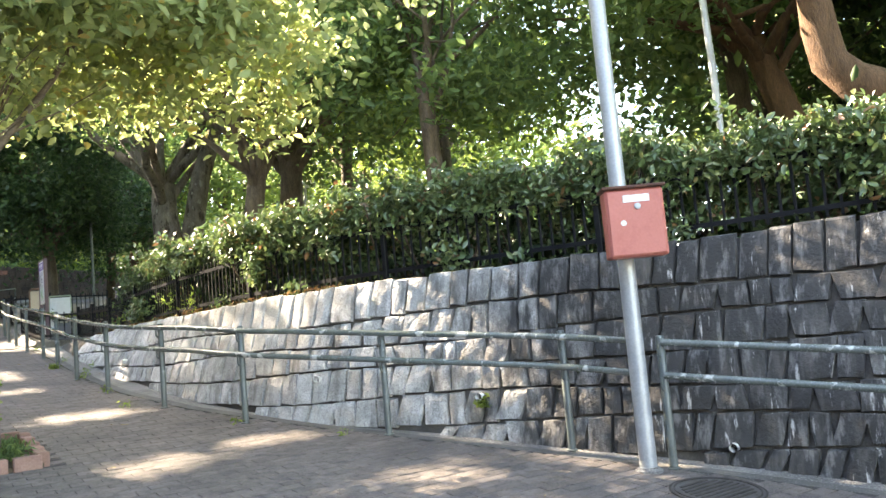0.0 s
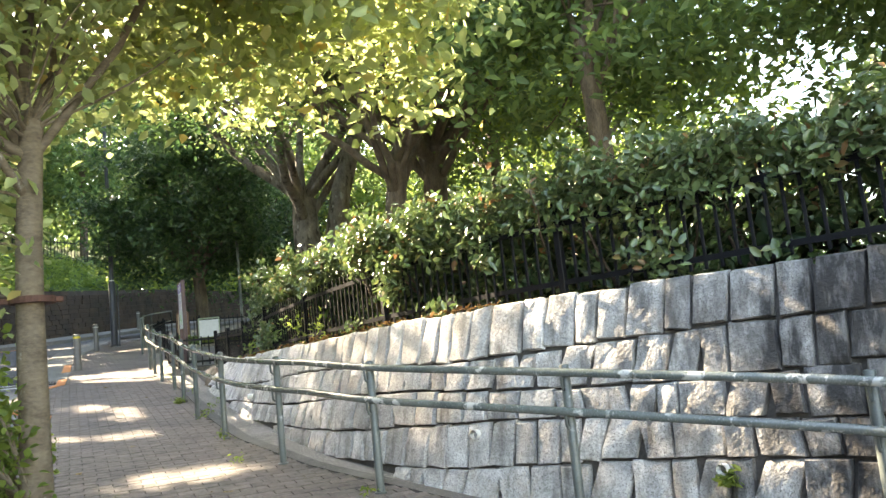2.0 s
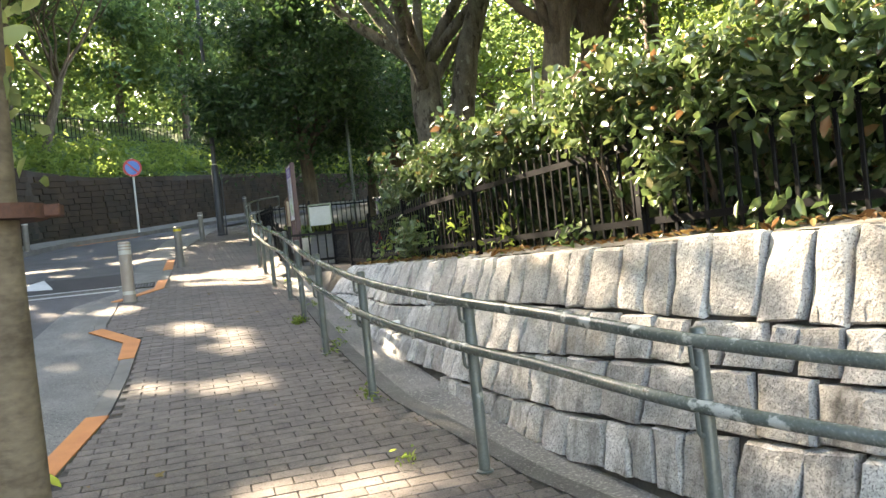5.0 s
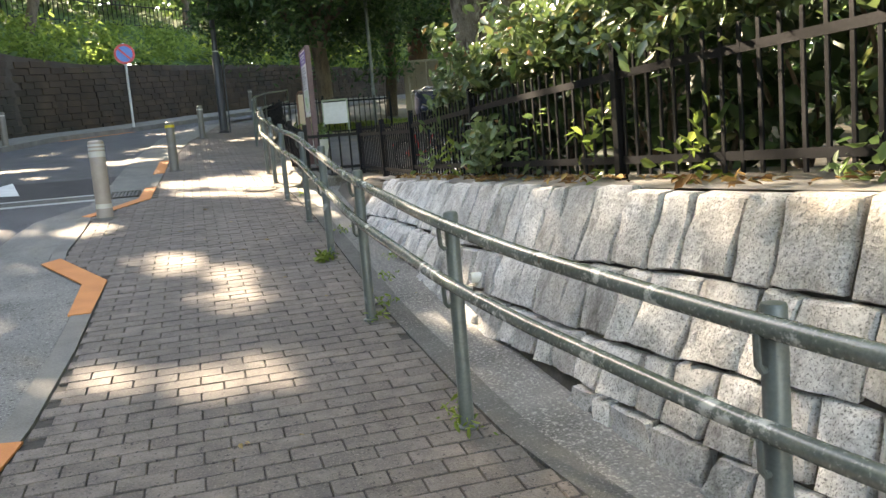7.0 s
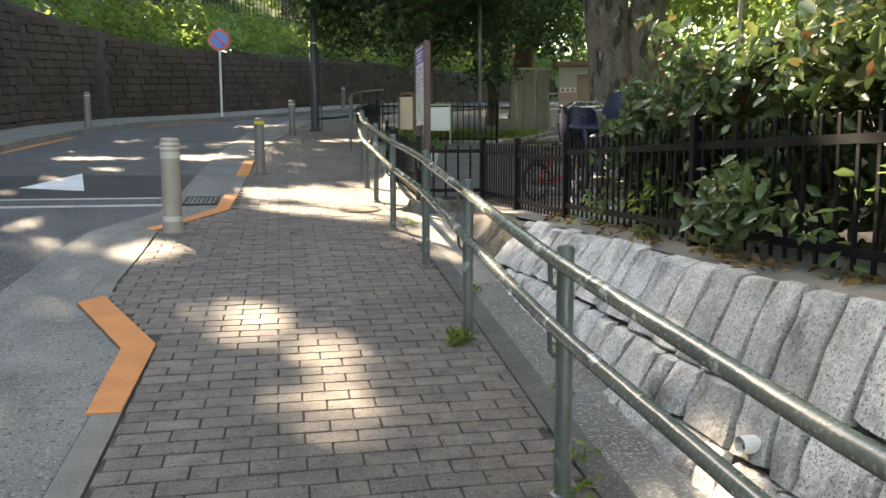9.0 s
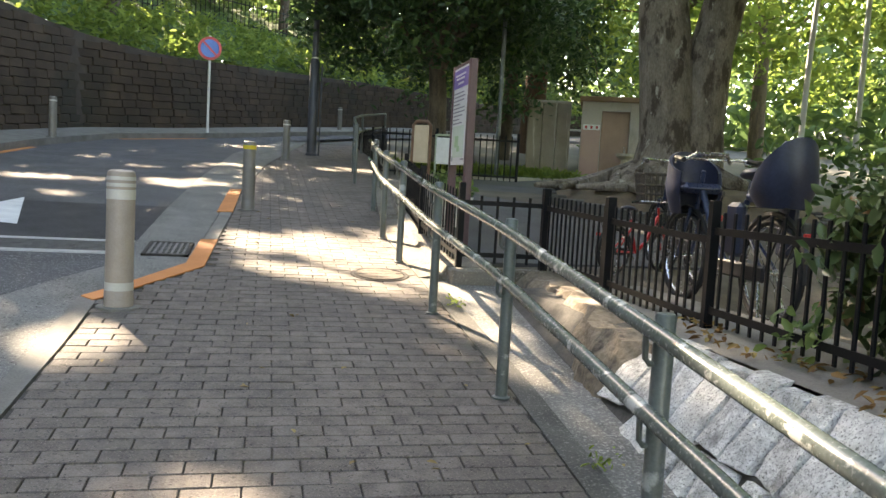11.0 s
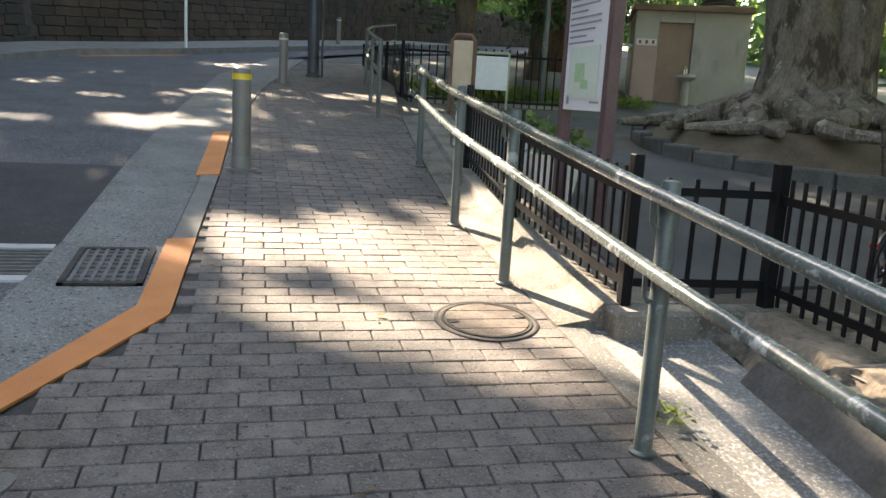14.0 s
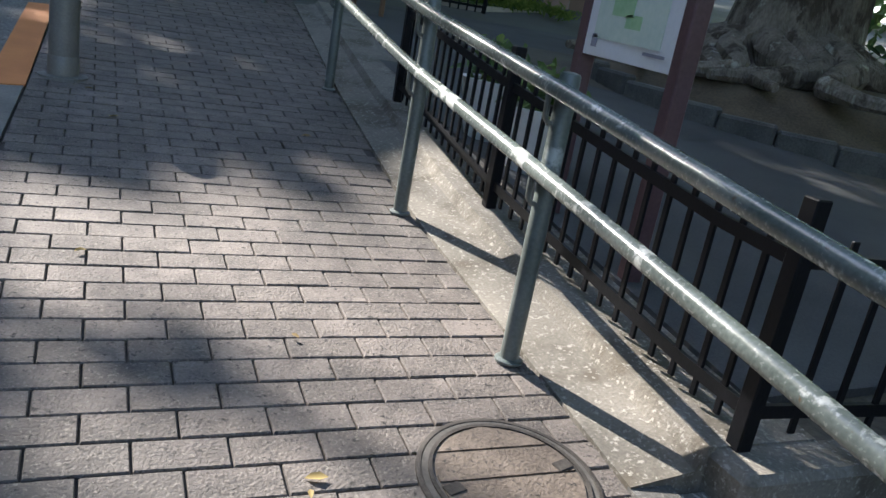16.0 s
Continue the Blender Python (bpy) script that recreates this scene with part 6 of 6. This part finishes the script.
Geo().box((1.11, 1.1, H + 0.06), (2.34, 2.36, 0.12), 0, 0.01).obj("roof", material("roof_edge", (0.20, 0.12, 0.07), (0.34, 0.22, 0.14), 2, 0.85, 0.3), wc, "brown stained roof slab")
vent = Geo().lathe([(0.34, H + 0.12), (0.34, H + 0.22), (0.29, H + 0.26), (0.29, H + 0.46), (0.16, H + 0.54)], (1.72, 1.0, 0), 18).obj("roof_vent", m_conc, wc)
for k in range(4):
    Geo().lathe([(0.36, 0), (0.30, 0.035)], (1.72, 1.0, H + 0.24 + k * 0.058), 18).obj("louvre", m_lamp, vent)
fountain = thing("drinking_fountain", "small stone drinking fountain beside the toilet door", "fountain", at=(9.86, 29.4, park_z(10.0, 29.4)))
Geo().lathe([(0.12, -0.05), (0.09, 0.1), (0.08, 0.7), (0.20, 0.78), (0.20, 0.84)], (0, 0, 0), 14).obj("column", m_conc, fountain)
Geo().tube([(0, 0, 0.84), (0, 0, 0.98), (-0.06, 0, 1.0)], 0.012, 6).obj("tap", m_chrome, fountain)

screen = thing("screen_wall", "weathered tan screen wall beside the toilet block", "screen wall", at=(7.86, 30.85, park_z(8.6, 30.7)), rz=-12)
m_screen = stained(material("tan_render", (0.22, 0.185, 0.14), (0.38, 0.33, 0.26), 2, 0.9, 0.4, 60), (0.62, 0.56, 0.46), 2.0, 0.58, 0.68, (3, 3, 0.3))
for k in range(3):
    Geo().box((0.18 + 0.36 * k, 0, 0.98), (0.345, 0.12, 2.05), 0, 0.012).obj("panel", m_screen, screen)
Geo().box((0.54, 0, 2.03), (1.12, 0.16, 0.06), 0, 0.01).obj("coping", m_conc, screen)
Geo().tube([(1.06, -0.1, 1.35), (1.42, -0.16, 1.35)], 0.025, 8).obj("rail", m_label, screen, "pale rail")

post = thing("light_pole", "thin pale pole among the park trees", "pole", "thin poles", at=(9.97, 23.1, park_z(9.9, 23)))
Geo().tube([(0, 0, -0.1), (0.05, 0, 2.4), (0.18, 0.05, 4.2)], [0.05, 0.045, 0.04], 10).obj("shaft", material("pale_pole", (0.55, 0.56, 0.56), (0.7, 0.7, 0.7), 4, 0.5, 0.1), post, smooth=True)
post = thing("light_pole", "thin grey pole standing behind the hedge", "pole", "thin poles", at=(8.86, 5.5, park_z(8.9, 5.5)))
Geo().tube([(0, 0, -0.1), (0, 0, 2.4), (-0.05, 0.02, 4.5)], [0.045, 0.045, 0.045], 10).obj("shaft", m_pole, post, smooth=True)
post = thing("light_pole", "thin green pole beside the grass bed", "pole", "thin poles", at=(6.2, 27.65, park_z(6.2, 27.6)))
Geo().tube([(0, 0, -0.1), (0, 0, 2.4), (0.0, 0.02, 4.5)], 0.045, 10).obj("shaft", m_green, post, smooth=True)
# lamp with a saucer shade in the park
pl = thing("park_lamp", "park lamp with a wide saucer shade on a grey pole", "lamp", at=(13.0, 25.5, park_z(13, 25.5)))
Geo().lathe([(0.06, -0.1), (0.05, 4.4)], (0, 0, 0), 10).obj("pole", m_pole, pl, smooth=True)
Geo().lathe([(0.08, 4.4), (0.45, 4.45), (0.42, 4.52), (0.08, 4.66)], (0, 0, 0), 18).obj("shade", m_label, pl, smooth=True)

# paved way through the park and the grass bed
g = Geo()
ring = [(3.35, 21.2), (4.6, 20.6), (6.4, 21.2), (7.4, 24.6), (12.5, 26.2), (12.5, 28.6), (9.0, 28.6), (6.5, 26.6), (4.2, 26.4), (3.5, 24.6)]
cx, cy = 6.4, 24.6
vv = [(cx, cy, park_z(cx, cy) + 0.035)] + [(x, y, park_z(x, y) + 0.035) for x, y in ring]
g.add(vv, [(0, i + 1, (i + 1) % len(ring) + 1) for i in range(len(ring))])
setting(g.obj("park_path", m_path), "grey paved way into the park", "path")
setting(Geo().prism([(3.28, 17.95), (6.2, 18.1), (6.4, 21.4), (3.3, 21.4)], lambda x, y: park_z(x, y) - 0.05, lambda x, y: park_z(x, y) + 0.030).obj("entrance_paving", m_path), "dark worn asphalt behind the low fence", "path")
bed = thing("grass_bed", "sunlit grass bed with a low concrete edge", "planting bed")
ring = [(4.2, 27.3), (6.5, 27.3), (8.6, 28.9), (8.2, 32.0), (4.4, 32.0)]
Geo().prism(ring, lambda x, y: park_z(x, y) - 0.1, lambda x, y: park_z(x, y) + 0.18).obj("edge", m_conc, bed)
inner = [(x + (6.3 - x) * 0.05, y + (29.7 - y) * 0.06) for x, y in ring]
Geo().prism(inner, lambda x, y: park_z(x, y) + 0.1, lambda x, y: park_z(x, y) + 0.20).obj("soil", m_grass, bed)
r = np.random.RandomState(4)
gp = np.array([[r.uniform(4.4, 8.2), r.uniform(27.6, 31.8), 0] for _ in range(400)])
gp[:, 2] = [park_z(x, y) + 0.27 for x, y, _ in gp]
tagged(leaf_cloud("grass", gp, [0.1, 0.1, 0.04], 7000, 0.16, m_bright, bed, up=-0.2, seed=14, aspect=0.2), kind="stuff")
bed_fence = thing("iron_fence", "black iron railing round the grass bed", "fence", "park fences")
fence_run(bed_fence, [(3.85, 33.0), (3.83, 27.25), (6.5, 27.2)], 0.13, lambda x, y: park_z(x, y) + 0.05, 0.95, 1.8, rails=(0.12, 0.85))
tail = thing("handrail", "grey-green pipe handrail further up the street", "handrail")
tl = [(2.92, 24.42), (3.05, 26.0), (3.3, 28.5), (3.75, 31.0), (4.8, 34.5)]
for h, nm in ((0.92, "top_bar"), (0.55, "lower_bar")):
    Geo().tube([(x, y, gz(y) + h) for x, y in tl], 0.024, 10).obj(nm, m_green, tail, smooth=True)
for x, y in tl:
    Geo().lathe([(0.028, -0.05), (0.028, 0.94)], (x, y, gz(y)), 12).obj("post", m_green, tail, smooth=True)

# stand with a pale face, white boards, flower pot
st = thing("sign_stand", "brown-framed stand with a pale sunlit face", "sign stand", at=(4.02, 24.66, park_z(4.1, 24.6)), rz=-30)
m_brownfr = material("brown_wood_frame", (0.12, 0.06, 0.035), (0.22, 0.12, 0.07), 6, 0.6, 0.2)
m_paleface = material("pale_wood_face", (0.50, 0.38, 0.24), (0.66, 0.52, 0.36), 5, 0.6, 0.2)
for s in (-1, 1):
    Geo().box((0.15 * s, 0, 0.5), (0.05, 0.06, 1.05), 0, 0.015).obj("post", m_brownfr, st)
Geo().tube([(-0.15, 0, 1.0), (-0.10, 0, 1.07), (0.10, 0, 1.07), (0.15, 0, 1.0)], 0.03, 8).obj("top_bar", m_brownfr, st, smooth=True)
Geo().box((0, 0.0, 0.70), (0.26, 0.05, 0.62), 0, 0.01).obj("face", m_paleface, st, "pale board")
wb = thing("white_board", "white notice board in a pale green frame", "board", at=(5.06, 27.0, park_z(5.0, 27.0)), rz=-18)
m_palefr = material("pale_green_frame", (0.30, 0.36, 0.24), (0.42, 0.47, 0.33), 4, 0.6, 0.1)
for k, w in ((0.0, 0.60),):
    Geo().box((k, 0, 0.62), (w, 0.03, 0.52), 0, 0.005).obj("board", m_label, wb)
    for s in (-1, 1):
        Geo().box((k + s * w / 2, 0.01, 0.45), (0.04, 0.05, 0.98), 0, 0.006).obj("leg", m_palefr, wb)
    Geo().box((k, 0.01, 0.93), (w, 0.05, 0.04), 0, 0.006).obj("top_bar", m_palefr, wb)
for k, (x, y) in enumerate(((3.52, 19.9), (3.50, 20.4))):
    pot = thing("flower_pot", "white flower pot with leafy green plants", "flower pot", "flower pots", at=(x, y, park_z(x, y)))
    Geo().lathe([(0.13, 0.0), (0.19, 0.30), (0.20, 0.34), (0.17, 0.34), (0.16, 0.28)], (0, 0, 0), 18).obj("pot", m_label, pot, smooth=True)
    leaf_cloud("plant", [[0, 0, 0.38], [0.04, 0.02, 0.41], [-0.04, -0.03, 0.41], [0, 0.04, 0.44]], [0.07, 0.07, 0.05], 260, 0.09, m_mid, pot, seed=120 + k)

# fallen leaves on the pavers
m_fallen = leaf_material("fallen_leaf", [(0, (0.20, 0.14, 0.06)), (0.6, (0.30, 0.23, 0.09)), (1, (0.16, 0.10, 0.05))], 0.15, 0.7, 0.2)
r = np.random.RandomState(15)
pts = []
for k in range(90):
    y = r.uniform(2, 22)
    x = r.uniform(along(PAVE_LEFT, y), along(EDGE, y) + 0.4)
    pts.append([x, y, gz(y) + 0.012])
tagged(leaf_cloud("fallen_leaves", pts, [0.02, 0.02, 0.001], 60, 0.042, m_fallen, None, up=3, seed=16), "a few fallen yellow leaves on the pavers", "fallen leaves", kind="stuff")

# ---- brick pavers ----
PW, PH, GAP = 0.212, 0.106, 0.0056
pavement = setting(new("pavement", None), "dark reddish-grey brick pavers laid in running bond", "pavement")
TILT = 0.104


def paver_verts(w, d):
    x, y, c = w / 2 - GAP / 2, d / 2 - GAP / 2, 0.003
    rings = [(x, y, -0.045), (x, y, -0.004), (x - c, y - c, 0.0)]
    v = [(sx * a, sy * b, z) for a, b, z in rings for sx, sy in ((-1, -1), (1, -1), (1, 1), (-1, 1))]
    f = [(8, 9, 10, 11)] + [(k * 4 + i, k * 4 + (i + 1) % 4, k * 4 + 4 + (i + 1) % 4, k * 4 + 4 + i) for k in range(2) for i in range(4)]
    return v, f


pv, pf = paver_verts(PW, PH)
unit = Geo().add(pv, pf).mesh("paver", m_brick)
rest_v, rest_f = [], []
rnd = random.Random(99)
made = 0
row = 0
y = -5.0
while y < 33.5:
    a, b = along(PAVE_LEFT, y) + 0.004, along(EDGE, y)
    x = math.floor(a / PW) * PW + (PW / 2 if row % 2 else 0)
    while x < b:
        x0, x1 = max(x, a), min(x + PW, b)
        w = x1 - x0
        cx = (x0 + x1) / 2
        if w > 0.05 and math.hypot(cx - MH[0], y - MH[1]) > 0.15 and not (0.3 < cx < 1.42 and 6.65 < y < 7.9):
            z = gz(y) + rnd.uniform(-0.0025, 0.0015)
            m = Matrix.Translation((cx, y, z)) @ Matrix.Rotation(math.atan(TILT) + rnd.uniform(-0.008, 0.008), 4, "X") @ Matrix.Rotation(rnd.uniform(-0.008, 0.008), 4, "Y") @ Matrix.Rotation(rnd.uniform(-0.006, 0.006), 4, "Z")
            if 16.7 < y < 19.6 and made < 300 and w > PW * 0.98:
                o = new("paver", unit)
                o.parent = pavement
                o.matrix_basis = m
                made += 1
            else:
                k = len(rest_v)
                v = pv if w > PW * 0.98 else paver_verts(w, PH)[0]
                rest_v += [tuple(m @ Vector(p)) for p in v]
                rest_f += [tuple(k + i for i in f) for f in pf]
        x += PW
    y += PH
    row += 1
tagged(Geo().add(rest_v, rest_f).obj("more_pavers", m_brick, pavement), kind="stuff")
